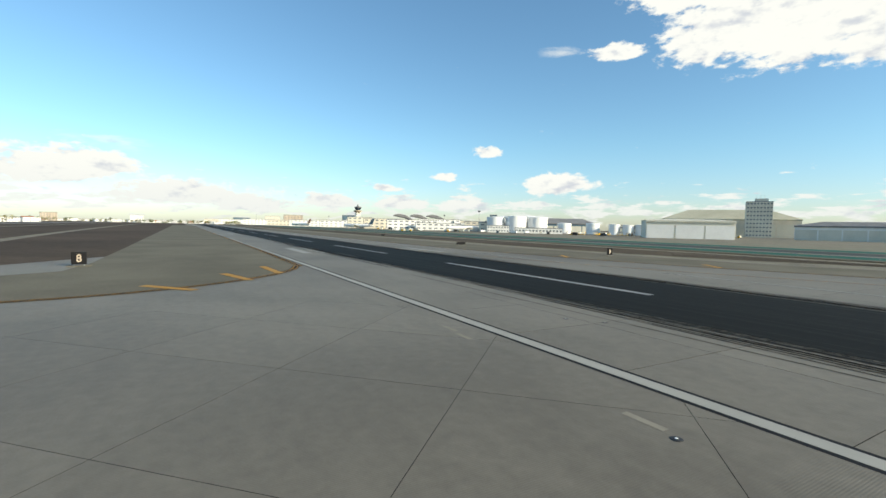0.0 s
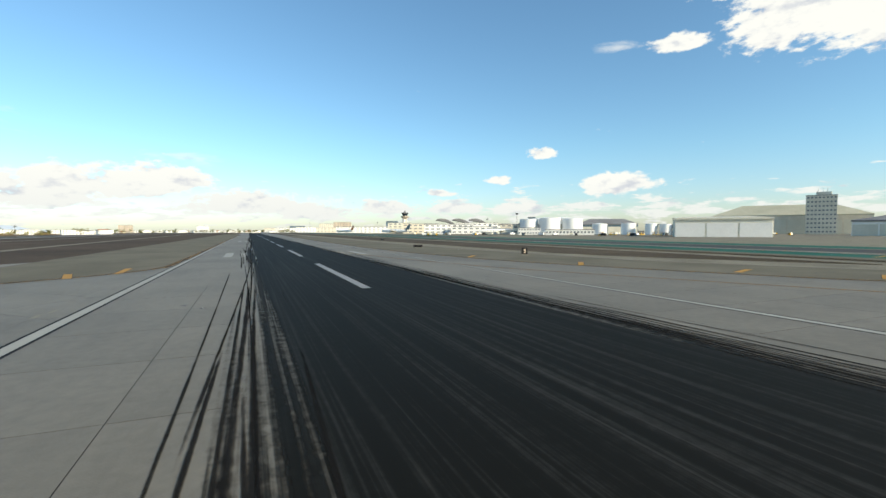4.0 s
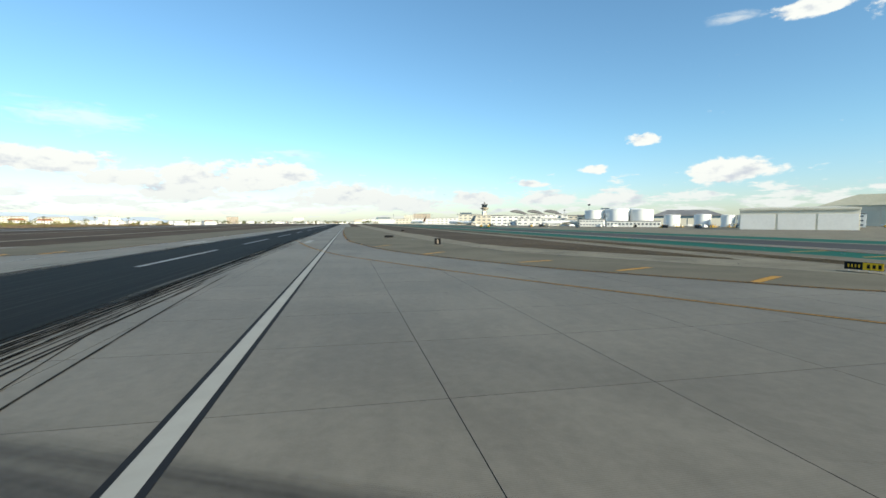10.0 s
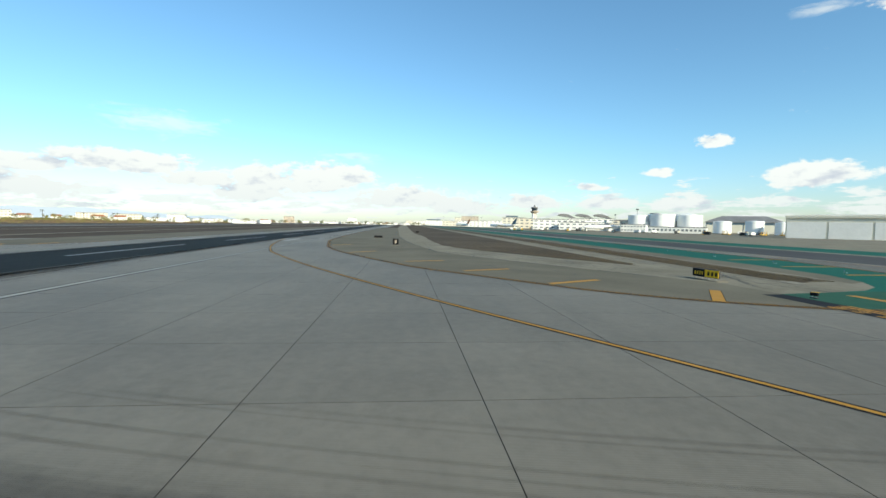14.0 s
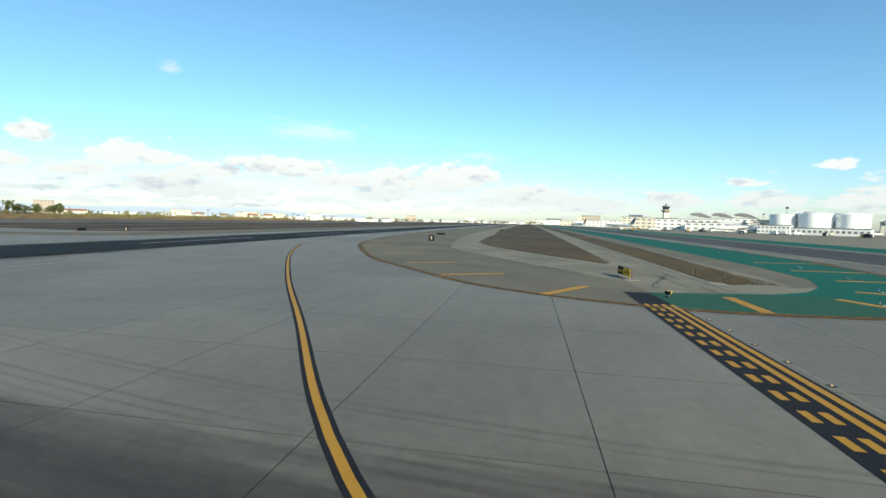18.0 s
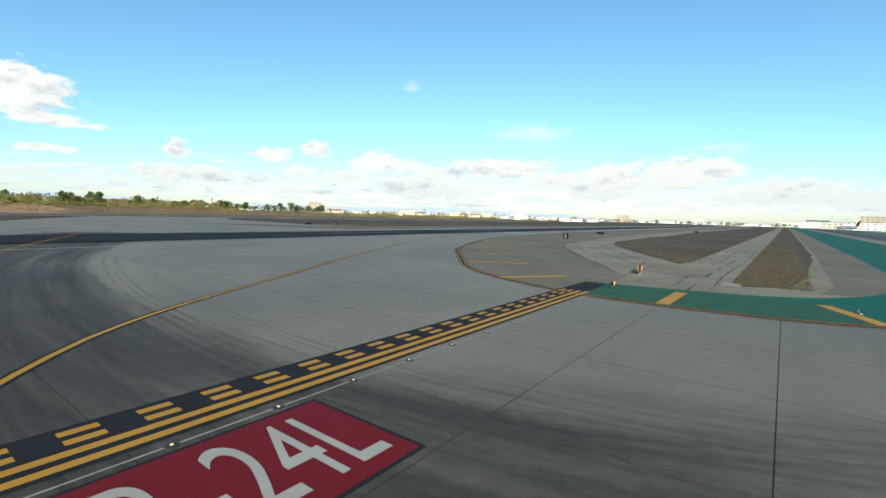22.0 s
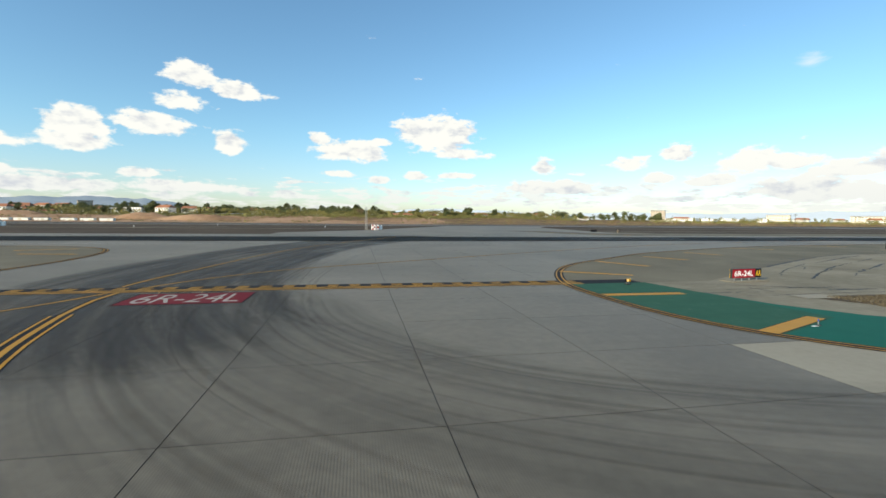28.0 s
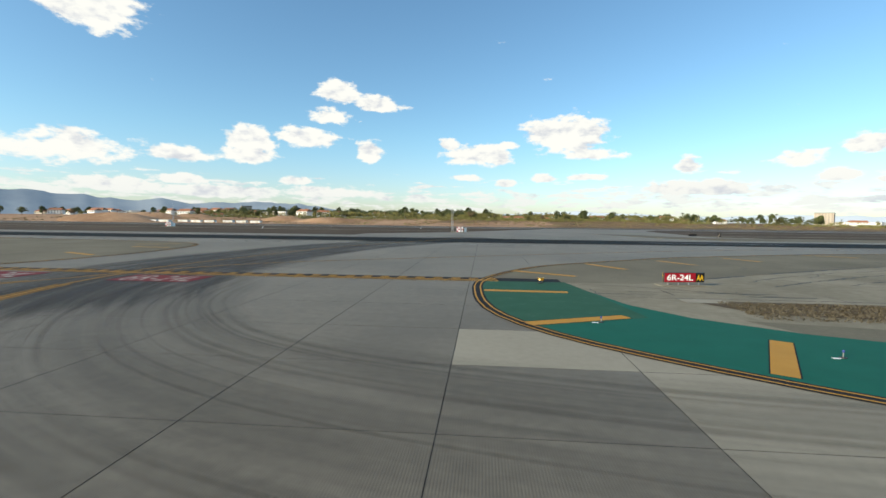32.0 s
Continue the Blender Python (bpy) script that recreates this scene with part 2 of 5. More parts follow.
def stain(name, colour, amount, lo, hi, scale, stretch=(1, 1, 1), rough=0.6, streak=None):
    """A thin deposit with ragged gaps; fades to its borders by the UV map (v across, u along)."""
    m, t, b, pos = material(name)
    b.inputs["Base Color"].default_value = (*colour, 1)
    b.inputs["Specular IOR Level"].default_value = 0.05
    b.inputs["Roughness"].default_value = rough
    p2 = vmth(t, "MULTIPLY", pos, stretch).outputs[0]
    n1 = noise_tex(t, p2, scale, 6.0, 0.65)
    n2 = noise_tex(t, pos, 1.7, 5.0, 0.7)
    if streak:
        n5 = noise_tex(t, vmth(t, "MULTIPLY", pos, (0.016, 2.6, 1.0)).outputs[0], 1.0, 5.0, 0.7)
        t.links.new(mixc(t, ramp01(t, mth(t, "ADD", mth(t, "MULTIPLY", n5, 0.8), mth(t, "MULTIPLY", n2, 0.2)), 0.46, 0.70), colour, streak), b.inputs["Base Color"])
    uvn = t.nodes.new("ShaderNodeUVMap")
    s = t.nodes.new("ShaderNodeSeparateXYZ")
    t.links.new(uvn.outputs[0], s.inputs[0])
    edge_v = mth(t, "MULTIPLY", mth(t, "MULTIPLY", s.outputs[1], mth(t, "SUBTRACT", 1.0, s.outputs[1])), 4.0)
    edge_u = mth(t, "MINIMUM", mth(t, "MULTIPLY", mth(t, "MULTIPLY", s.outputs[0], mth(t, "SUBTRACT", 1.0, s.outputs[0])), 12.0), 1.0)
    f = mth(t, "ADD", mth(t, "MULTIPLY", mth(t, "SUBTRACT", n1, 0.5), 1.6), mth(t, "MULTIPLY", mth(t, "SUBTRACT", n2, 0.5), 0.4))
    f = mth(t, "ADD", f, mth(t, "MULTIPLY", edge_v, edge_u))
    a = mth(t, "MULTIPLY", ramp01(t, f, lo, hi), amount)
    t.links.new(a, b.inputs["Alpha"])
    return m


def swept(name, colour, amount, along, across, lo, hi, rough=0.7):
    """A deposit drawn out into long streaks along a ribbon (u along, v across), thinning out at its borders."""
    m, t, b, pos = material(name)
    b.inputs["Base Color"].default_value = (*colour, 1)
    b.inputs["Specular IOR Level"].default_value, b.inputs["Roughness"].default_value = 0.3, rough
    uvn, s = t.nodes.new("ShaderNodeUVMap"), t.nodes.new("ShaderNodeSeparateXYZ")
    t.links.new(uvn.outputs[0], s.inputs[0])
    n1 = noise_tex(t, vmth(t, "MULTIPLY", uvn.outputs[0], (along, across, 1.0)).outputs[0], 1.0, 5.0, 0.68, 0.15)
    n2 = noise_tex(t, vmth(t, "MULTIPLY", uvn.outputs[0], (along * 1.6, across * 0.22, 1.0)).outputs[0], 1.0, 4.0, 0.6, 0.4)
    n3 = noise_tex(t, pos, 2.2, 5.0, 0.7)
    edge_v = mth(t, "MULTIPLY", mth(t, "MULTIPLY", s.outputs[1], mth(t, "SUBTRACT", 1.0, s.outputs[1])), 4.0)
    edge_u = mth(t, "MINIMUM", mth(t, "MULTIPLY", mth(t, "MULTIPLY", s.outputs[0], mth(t, "SUBTRACT", 1.0, s.outputs[0])), 9.0), 1.0)
    f = mth(t, "ADD", mth(t, "MULTIPLY", n1, 0.5), mth(t, "ADD", mth(t, "MULTIPLY", n2, 0.38), mth(t, "MULTIPLY", n3, 0.12)))
    f = mth(t, "ADD", f, mth(t, "MULTIPLY", mth(t, "SUBTRACT", ramp01(t, mth(t, "MULTIPLY", edge_v, edge_u), 0.0, 0.62), 1.0), 0.42))
    t.links.new(mth(t, "MULTIPLY", ramp01(t, f, lo, hi), amount), b.inputs["Alpha"])
    return m


def plain(name, col, rough=0.5, metal=0.0, grain=6.0, vary=0.12, bumps=0.0):
    d = tuple(c * (1 - vary) for c in col)
    l = tuple(min(1, c * (1 + vary)) for c in col)
    return surface(name, d, l, big=grain / 12, fine=grain, rough=rough, bumps=bumps, metal=metal)


def grooved(name, dark, light):
    """Concrete with stains at two scales, worn tyre paths and fine transverse grooves."""
    m, t, b, pos = material(name)
    n1 = noise_tex(t, pos, 0.045, 5.0, 0.62, 0.6)
    n2 = noise_tex(t, pos, 1.6, 6.0, 0.68)
    n3 = noise_tex(t, vmth(t, "MULTIPLY", pos, (0.05, 0.6, 1.0)).outputs[0], 1.0, 4.0, 0.6)
    n4 = noise_tex(t, pos, 22.0, 3.0, 0.7)
    f = mth(t, "ADD", mth(t, "MULTIPLY", n1, 0.47), mth(t, "ADD", mth(t, "MULTIPLY", n2, 0.28), mth(t, "ADD", mth(t, "MULTIPLY", n3, 0.11), mth(t, "MULTIPLY", n4, 0.14))))
    col = mixc(t, ramp01(t, f, 0.36, 0.64), dark, light)
    spots = ramp01(t, noise_tex(t, pos, 0.55, 3.0, 0.5), 0.70, 0.80)
    col = mixc(t, mth(t, "MULTIPLY", spots, 0.28), col, tuple(c * 0.45 for c in dark))
    oi = t.nodes.new("ShaderNodeObjectInfo")
    k = mth(t, "ADD", 0.95, mth(t, "MULTIPLY", oi.outputs["Random"], 0.10))
    gr = t.nodes.new("ShaderNodeCombineColor")
    for i in range(3):
        t.links.new(k, gr.inputs[i])
    t.links.new(mixc(t, 1.0, col, gr.outputs[0], "MULTIPLY"), b.inputs["Base Color"])
    b.inputs["Roughness"].default_value, b.inputs["Specular IOR Level"].default_value = 0.62, 0.34
    wv = t.nodes.new("ShaderNodeTexWave")
    wv.bands_direction = "X"
    wv.inputs["Scale"].default_value = 4.0
    t.links.new(pos, wv.inputs["Vector"])
    h = mth(t, "ADD", mth(t, "MULTIPLY", wv.outputs["Fac"], 0.5), n2)
    bump(t, b, h, 0.25, 0.02)
    return m


CONCRETE = grooved("grooved concrete", (0.119, 0.104, 0.078), (0.193, 0.171, 0.130))
CONCRETE_NEW = surface("pale new concrete", (0.235, 0.215, 0.168), (0.29, 0.268, 0.212), 0.1, 2.5, 0.85, 0.3)
CONCRETE_OLD = surface("old weathered concrete", (0.155, 0.139, 0.100), (0.25, 0.226, 0.168), 0.12, 1.2, 0.9, 0.5)
JOINT = surface("joint filler", (0.028, 0.027, 0.026), (0.062, 0.059, 0.055), 0.5, 8, 0.9, 0.2)
ASPHALT = surface("asphalt", (0.108, 0.098, 0.070), (0.172, 0.156, 0.115), 0.07, 4, 0.9, 0.4)
ASPHALT_DARK = surface("dark asphalt", (0.05, 0.05, 0.05), (0.09, 0.088, 0.085), 0.05, 4, 0.85, 0.4, stretch=(0.3, 1, 1))
DIRT = surface("dry dirt", (0.044, 0.034, 0.023), (0.108, 0.084, 0.056), 0.03, 0.7, 0.95, 0.9)
DIRT_DARK = surface("dark airfield earth", (0.040, 0.029, 0.020), (0.095, 0.069, 0.046), 0.02, 0.5, 0.95, 0.9)
DIRT_ORANGE = surface("orange earth", (0.22, 0.128, 0.072), (0.44, 0.285, 0.175), 0.02, 0.3, 0.95, 0.8)
SCRUB_DIRT = surface("scrub covered earth", (0.09, 0.06, 0.035), (0.24, 0.16, 0.085), 0.05, 0.5, 0.95, 0.9)
GREEN_OLD = worn_paint("older green paint", (0.017, 0.068, 0.040), (0.034, 0.100, 0.062), 0.55, (0.12, 0.13, 0.105), 0.8, 0.8)
GREEN = worn_paint("green paint", (0.007, 0.078, 0.052), (0.011, 0.108, 0.074), 0.25, (0.10, 0.14, 0.11), 0.75)
YELLOW = worn_paint("yellow paint", (0.33, 0.165, 0.018), (0.45, 0.238, 0.032), 0.28, (0.25, 0.19, 0.10), 0.6)
WHITE = worn_paint("white paint", (0.27, 0.262, 0.228), (0.39, 0.38, 0.335), 0.5, (0.24, 0.23, 0.21), 0.7)
DULL_WHITE = worn_paint("white paint dulled by rubber", (0.16, 0.16, 0.16), (0.36, 0.36, 0.35), 0.62, (0.05, 0.05, 0.05), 0.7)
BLACK = worn_paint("black border paint", (0.008, 0.009, 0.011), (0.022, 0.024, 0.028), 0.12, (0.08, 0.08, 0.075), 0.9)
RED = worn_paint("red marking paint", (0.105, 0.006, 0.009), (0.155, 0.009, 0.014), 0.08, (0.15, 0.06, 0.055), 0.7)
RUBBER = stain("rubber deposit", (0.009, 0.0088, 0.007), 0.97, 0.10, 0.42, 1.0, (0.012, 1.3, 1.0), 0.7, (0.036, 0.035, 0.031))
TYRE = stain("tyre mark", (0.012, 0.011, 0.010), 0.86, 0.30, 1.05, 1.6, (0.12, 1.4, 1.0), 0.9)
TYRE_FAINT = stain("faint tyre mark", (0.04, 0.038, 0.035), 0.15, 0.2, 1.5, 0.5, (0.3, 0.3, 1.0), 0.9)
SWEPT_FILM = swept("traffic film in streaks", (0.036, 0.034, 0.032), 0.66, 3.0, 15.0, 0.24, 0.62)
SWEPT_TURN = swept("tyre film swept through the turn", (0.040, 0.038, 0.035), 0.37, 2.0, 26.0, 0.30, 0.78)
CRACK = plain("crack sealant", (0.025, 0.025, 0.025), 0.6)
SIGN_BLACK = plain("black sign enamel", (0.012, 0.012, 0.013), 0.7)
SIGN_RED = plain("red sign face", (0.30, 0.010, 0.020), 0.45)
SIGN_YELLOW = plain("yellow sign face", (0.80, 0.47, 0.02), 0.4)
SIGN_WHITE = plain("white lettering", (0.85, 0.85, 0.82), 0.4)
METAL = plain("galvanised metal", (0.42, 0.42, 0.41), 0.45, 0.8)
DARK_METAL = plain("dark metal", (0.05, 0.05, 0.05), 0.5, 0.5)
LENS_AMBER = plain("amber lens", (0.75, 0.33, 0.02), 0.2)
LAMP_LIT = plain("lit amber lamp", (0.45, 0.30, 0.10), 0.2)
LAMP_LIT.node_tree.nodes["Principled BSDF"].inputs["Emission Color"].default_value = (1.0, 0.62, 0.22, 1)
LAMP_LIT.node_tree.nodes["Principled BSDF"].inputs["Emission Strength"].default_value = 0.9
LENS_BLUE = plain("blue lens", (0.06, 0.09, 0.26), 0.2)
LENS_WHITE = plain("clear lens", (0.85, 0.84, 0.8), 0.15)
WALL_WHITE = surface("white painted wall", (0.76, 0.75, 0.70), (0.87, 0.855, 0.80), 0.05, 0.6, 0.7, 0.05)
WALL_CREAM = surface("cream stucco wall", (0.62, 0.56, 0.44), (0.76, 0.70, 0.57), 0.08, 1.0, 0.85, 0.1)
WALL_GREY = surface("grey metal cladding", (0.62, 0.59, 0.48), (0.74, 0.70, 0.58), 0.04, 0.8, 0.6, 0.05)
WALL_TAN = surface("tan concrete wall", (0.42, 0.35, 0.27), (0.55, 0.47, 0.37), 0.06, 0.8, 0.8, 0.1)
TANK_WHITE = surface("white tank steel", (0.85, 0.845, 0.81), (0.91, 0.905, 0.87), 0.05, 0.4, 0.55, 0.03)
ROOF_GREY = surface("grey roof", (0.16, 0.16, 0.16), (0.26, 0.26, 0.255), 0.05, 0.5, 0.8, 0.1)
ROOF_OLIVE = surface("weathered hangar roof", (0.42, 0.40, 0.29), (0.54, 0.51, 0.38), 0.03, 0.3, 0.75, 0.1)
ROOF_TILE = surface("clay tile roof", (0.26, 0.11, 0.06), (0.40, 0.20, 0.12), 0.3, 2.0, 0.85, 0.3)
GLASS = plain("dark window glass", (0.03, 0.045, 0.06), 0.12)
GLASS_FAR = plain("grey reflecting window glass", (0.17, 0.19, 0.20), 0.3)
BARK = surface("bark", (0.06, 0.045, 0.03), (0.14, 0.105, 0.075), 1.0, 6.0, 0.95, 0.6)
BLUE_GREY = plain("blue grey steel", (0.10, 0.16, 0.20), 0.5)


def leaf_material(name, dark, light):
    m, t, b, pos = material(name)
    gi = t.nodes.new("ShaderNodeNewGeometry")
    oi = t.nodes.new("ShaderNodeObjectInfo")
    f = mth(t, "ADD", mth(t, "MULTIPLY", gi.outputs["Random Per Island"], 0.6), mth(t, "MULTIPLY", oi.outputs["Random"], 0.4))
    t.links.new(mixc(t, f, dark, light), b.inputs["Base Color"])
    b.inputs["Roughness"].default_value = 0.7
    return m


LEAF = leaf_material("dark green leaves", (0.045, 0.060, 0.018), (0.15, 0.165, 0.05))
LEAF_OLIVE = leaf_material("olive green leaves", (0.115, 0.115, 0.028), (0.29, 0.255, 0.07))
LEAF_DRY = leaf_material("dry scrub leaves", (0.09, 0.06, 0.030), (0.26, 0.175, 0.085))
GRASS = leaf_material("dry grass", (0.060, 0.048, 0.028), (0.135, 0.108, 0.060))

# ---- builders ----


def mesh_from(name, bm, mat):
    me = bpy.data.meshes.new(name)
    bm.to_mesh(me)
    bm.free()
    me.materials.append(mat)
    return me


def thing(name, x, y, z=0.0, rz=0.0, label="", category="", group="", kind=""):
    ob = new(name)
    ob.empty_display_size = 0.5
    ob.matrix_world = pose(x, y, z, 0, 0, rz)
    return tagged(ob, label, category, group, kind)


def part(name, bm, mat, parent, label=""):
    ob = new(name, mesh_from(name, bm, mat))
    ob.parent = parent
    return tagged(ob, label)


def whole(name, bm, mat, label, category, group="", kind=""):
    return tagged(new(name, mesh_from(name, bm, mat)), label, category, group, kind)


def bx(bm, x, y, z0, z1, sx, sy, bevel=0.0):
    r = bmesh.ops.create_cube(bm, size=1.0, matrix=Matrix.Translation((x, y, (z0 + z1) / 2)) @ Matrix.Diagonal((sx, sy, z1 - z0, 1)))
    if bevel:
        es = list({e for v in r["verts"] for e in v.link_edges})
        bmesh.ops.bevel(bm, geom=es, offset=bevel, segments=1, affect="EDGES", profile=0.5)
    return bm


def box(x, y, z0, z1, sx, sy, bevel=0.0):
    return bx(bmesh.new(), x, y, z0, z1, sx, sy, bevel)


def lathe(profile, n=24, axis="z", bm=None, at=(0, 0, 0)):
    """A turned body from (radius, height) pairs."""
    bm = bm or bmesh.new()
    rings = []
    for r, h in profile:
        ring = []
        for i in range(n):
            a = 2 * math.pi * i / n
            p = (r * math.cos(a), r * math.sin(a), h) if axis == "z" else (h, r * math.cos(a), r * math.sin(a))
            ring.append(bm.verts.new((p[0] + at[0], p[1] + at[1], p[2] + at[2])))
        rings.append(ring)
    for a, b in zip(rings, rings[1:]):
        for i in range(n):
            bm.faces.new((a[i], a[(i + 1) % n], b[(i + 1) % n], b[i]))
    bm.faces.new(rings[0][::-1])
    bm.faces.new(rings[-1])
    bmesh.ops.recalc_face_normals(bm, faces=bm.faces)
    return bm


def flat(points, z, bm=None):
    bm = bm or bmesh.new()
    f = bm.faces.new([bm.verts.new((x, y, z)) for x, y in points])
    if f.normal.z == 0:
        f.normal_update()
    if f.normal.z < 0:
        f.normal_flip()
    bmesh.ops.triangulate(bm, faces=[f])
    return bm


def rect(x0, y0, x1, y1, z, bm=None):
    return flat([(x0, y0), (x1, y0), (x1, y1), (x0, y1)], z, bm)


def smooth(pts, step=2.0):
    """A smooth line through the points (Catmull-Rom)."""
    p = [Vector(q) for q in pts]
    p = [2 * p[0] - p[1]] + p + [2 * p[-1] - p[-2]]
    out = []
    for i in range(1, len(p) - 2):
        n = max(2, min(24, int((p[i + 1] - p[i]).length / step)))
        for k in range(n):
            t = k / n
            out.append(0.5 * (2 * p[i] + (p[i + 1] - p[i - 1]) * t + (2 * p[i - 1] - 5 * p[i] + 4 * p[i + 1] - p[i + 2]) * t * t
                              + (3 * p[i] - p[i - 1] - 3 * p[i + 1] + p[i + 2]) * t ** 3))
    return out + [p[-2]]


def shifted(line, off):
    """The line moved off metres to its left."""
    out = []
    for i, p in enumerate(line):
        d = line[min(i + 1, len(line) - 1)] - line[max(i - 1, 0)]
        d.normalize()
        out.append(p + Vector((-d.y, d.x)) * off)
    return out


def ribbon(line, width, z, bm=None, off=0.0):
    bm = bm or bmesh.new()
    uv = bm.loops.layers.uv.verify()
    l, r = shifted(line, off + width / 2), shifted(line, off - width / 2)
    a = [bm.verts.new((p.x, p.y, z)) for p in l]
    b = [bm.verts.new((p.x, p.y, z)) for p in r]
    n = len(line) - 1
    for i in range(n):
        f = bm.faces.new((b[i], b[i + 1], a[i + 1], a[i]))
        for lp, c in zip(f.loops, ((i / n, 0), ((i + 1) / n, 0), ((i + 1) / n, 1), (i / n, 1))):
            lp[uv].uv = c
    return bm


def straight(x0, y0, x1, y1):
    return [Vector((x0, y0)), Vector((x1, y1))]


def text_mesh(body, height, width=None, thick=0.0):
    """Letters lying flat, their lower left corner at the origin, as a bmesh."""
    cu = bpy.data.curves.new("letters", "FONT")
    cu.body, cu.size, cu.offset = body, height, thick
    ob = bpy.data.objects.new("letters", cu)
    scene.collection.objects.link(ob)
    me = bpy.data.meshes.new_from_object(ob.evaluated_get(bpy.context.evaluated_depsgraph_get()))
    bpy.data.objects.remove(ob)
    bpy.data.curves.remove(cu)
    bm = bmesh.new()
    bm.from_mesh(me)
    bpy.data.meshes.remove(me)
    xs, ys = [v.co.x for v in bm.verts], [v.co.y for v in bm.verts]
    sx = (width / (max(xs) - min(xs))) if width else 1.0
    sy = height / (max(ys) - min(ys))
    x0, y0 = min(xs), min(ys)
    for v in bm.verts:
        v.co = Vector(((v.co.x - x0) * (sx if width else sy), (v.co.y - y0) * sy, 0))
    return bm


def moved(bm, m):
    bmesh.ops.transform(bm, matrix=m, verts=bm.verts)
    return bm

# ---- ground and pavements ----
bm = bmesh.new()
N = 96
ring0 = [bm.verts.new((900 * math.cos(2 * math.pi * i / N), 900 * math.sin(2 * math.pi * i / N), -0.08)) for i in range(N)]
ring1 = [bm.verts.new((4800 * math.cos(2 * math.pi * i / N), 4800 * math.sin(2 * math.pi * i / N), -0.08)) for i in range(N)]
bm.faces.new(ring0)
for i in range(N):
    bm.faces.new((ring0[i], ring1[i], ring1[(i + 1) % N], ring0[(i + 1) % N]))
whole("ground", bm, DIRT_DARK, "brown dry dirt of the airfield with thin dead grass", "ground", kind="structure")

PITCH = 7.66
GX = [74.4 + 7.55 * k for k in range(-6, 8)]
GY = [PITCH * k for k in range(3, -5, -1)] + [-38.5, -46.5, -54.5, -62.4, -70.3, -78.1, -85.9, -92.8, -99.7, -106.6, -112.8, -118.9, -125.8, -132.4]
NORTH_EDGE = 45.96
X0, X1, Y0, Y1 = GX[0], GX[-1], GY[-1], NORTH_EDGE
bm = bmesh.new()
rect(-1400, -31, X0, 31, 0, bm)
rect(X1, -31, 2400, 31, 0, bm)
flat([(X0, Y1), (X1, Y1), (X1, 31), (210, 31), (165, 60), (172, 150), (190, 183), (118, 183), (108, 165), (62, 80)], -0.004, bm)
rect(-20, -119.4, X0, -31, 0, bm)
rect(X1, -119.4, 190, -31, 0, bm)
rect(-1400, -136, X0, -119.4, 0, bm)
rect(X1, -136, 2400, -119.4, 0, bm)
rect(X0, -136, X1, -132.4, 0, bm)
rect(-1400, 183, 2400, 243, -0.01, bm)
pavement = whole("pavement", bm, CONCRETE, "grey grooved concrete runway and crossing taxiway pavement", "pavement", kind="structure")
bm = rect(X0, Y0, X1, Y1, -0.022)
part("joint_bed", bm, JOINT, pavement)

# asphalt taxiway and apron to the south
bm = bmesh.new()
rect(-1400, -163, 2400, -135.9, 0.006, bm)
whole("taxiway", bm, ASPHALT_DARK, "dark asphalt parallel taxiway", "taxiway", kind="structure")
bm = bmesh.new()
rect(-1400, -167, 2400, -163, 0.004, bm)
rect(-1400, -1500, 3200, -190, 0.0, bm)
whole("apron", bm, CONCRETE_OLD, "pale concrete apron before the terminals", "apron", kind="structure")
whole("green_strip", rect(-1400, -190, 2400, -167, 0.004), GREEN, "green painted strip beside the taxiway", "painted strip", kind="structure")

# curved edges of the crossing
ARC_SE = smooth([(620, -24), (330, -24.8), (210, -27.2), (175, -30.8), (149, -35.4), (128, -43), (107, -53), (98.2, -59.3), (90.5, -65.2), (85.4, -69.2), (81, -74.4), (78.2, -79.4), (76.4, -83.8), (75.5, -87)])
ARC_GREEN = smooth([(75.5, -87), (75.2, -90.5), (75.6, -97.8), (76.9, -102.8), (79.5, -107.1), (82.9, -110.4), (87.4, -113.8), (92.4, -116.8), (99.5, -119.8), (112, -123), (130, -125.6), (152, -127), (400, -127.8), (2400, -128)])
ARC_W = smooth([(-900, -24), (-120, -24.6), (-50, -25.6), (-18, -28), (4, -31.5), (14, -38), (18.6, -48), (20.4, -60), (20.2, -72), (17.8, -83), (13, -91.5), (4, -101), (-10, -109.5), (-40, -119), (-120, -126), (-1400, -128)])
ARC_NE = smooth([(124, 77), (128.6, 67), (132.4, 57), (134.5, 50.4), (135.8, 44.5), (138, 39.5), (142, 33.9), (148.8, 28), (157, 24.4), (172, 23.6), (300, 23.3), (900, 23.3)])
v2 = lambda line: [(p.x, p.y) for p in line]
bm = flat(v2(ARC_SE) + [(83, -86.8), (90.5, -86.6), (97.1, -82.7), (105.9, -77.3), (118.8, -69.7), (134.7, -61.5), (144, -58.4), (158, -56.6), (190, -53), (240, -50), (620, -44)], 0.0125)
whole("shoulder_east", bm, ASPHALT, "brown-grey asphalt shoulder inside the curved taxiway edge", "shoulder", kind="structure")
bm = flat([(83.5, -86.8), (90.5, -86.6), (97.1, -82.7), (105.9, -77.3), (118.8, -69.7), (134.7, -61.5), (144, -58.4), (158, -56.6), (190, -53), (240, -50), (620, -44), (2400, -44), (2400, -111), (150, -111), (116, -110.5), (100.5, -108.6), (93, -105.4), (88.6, -102), (86, -98), (84.5, -92)], 0.010)
whole("infield_pavement", bm, CONCRETE_OLD, "weathered pale cracked pavement round the infield", "old pavement", kind="structure")
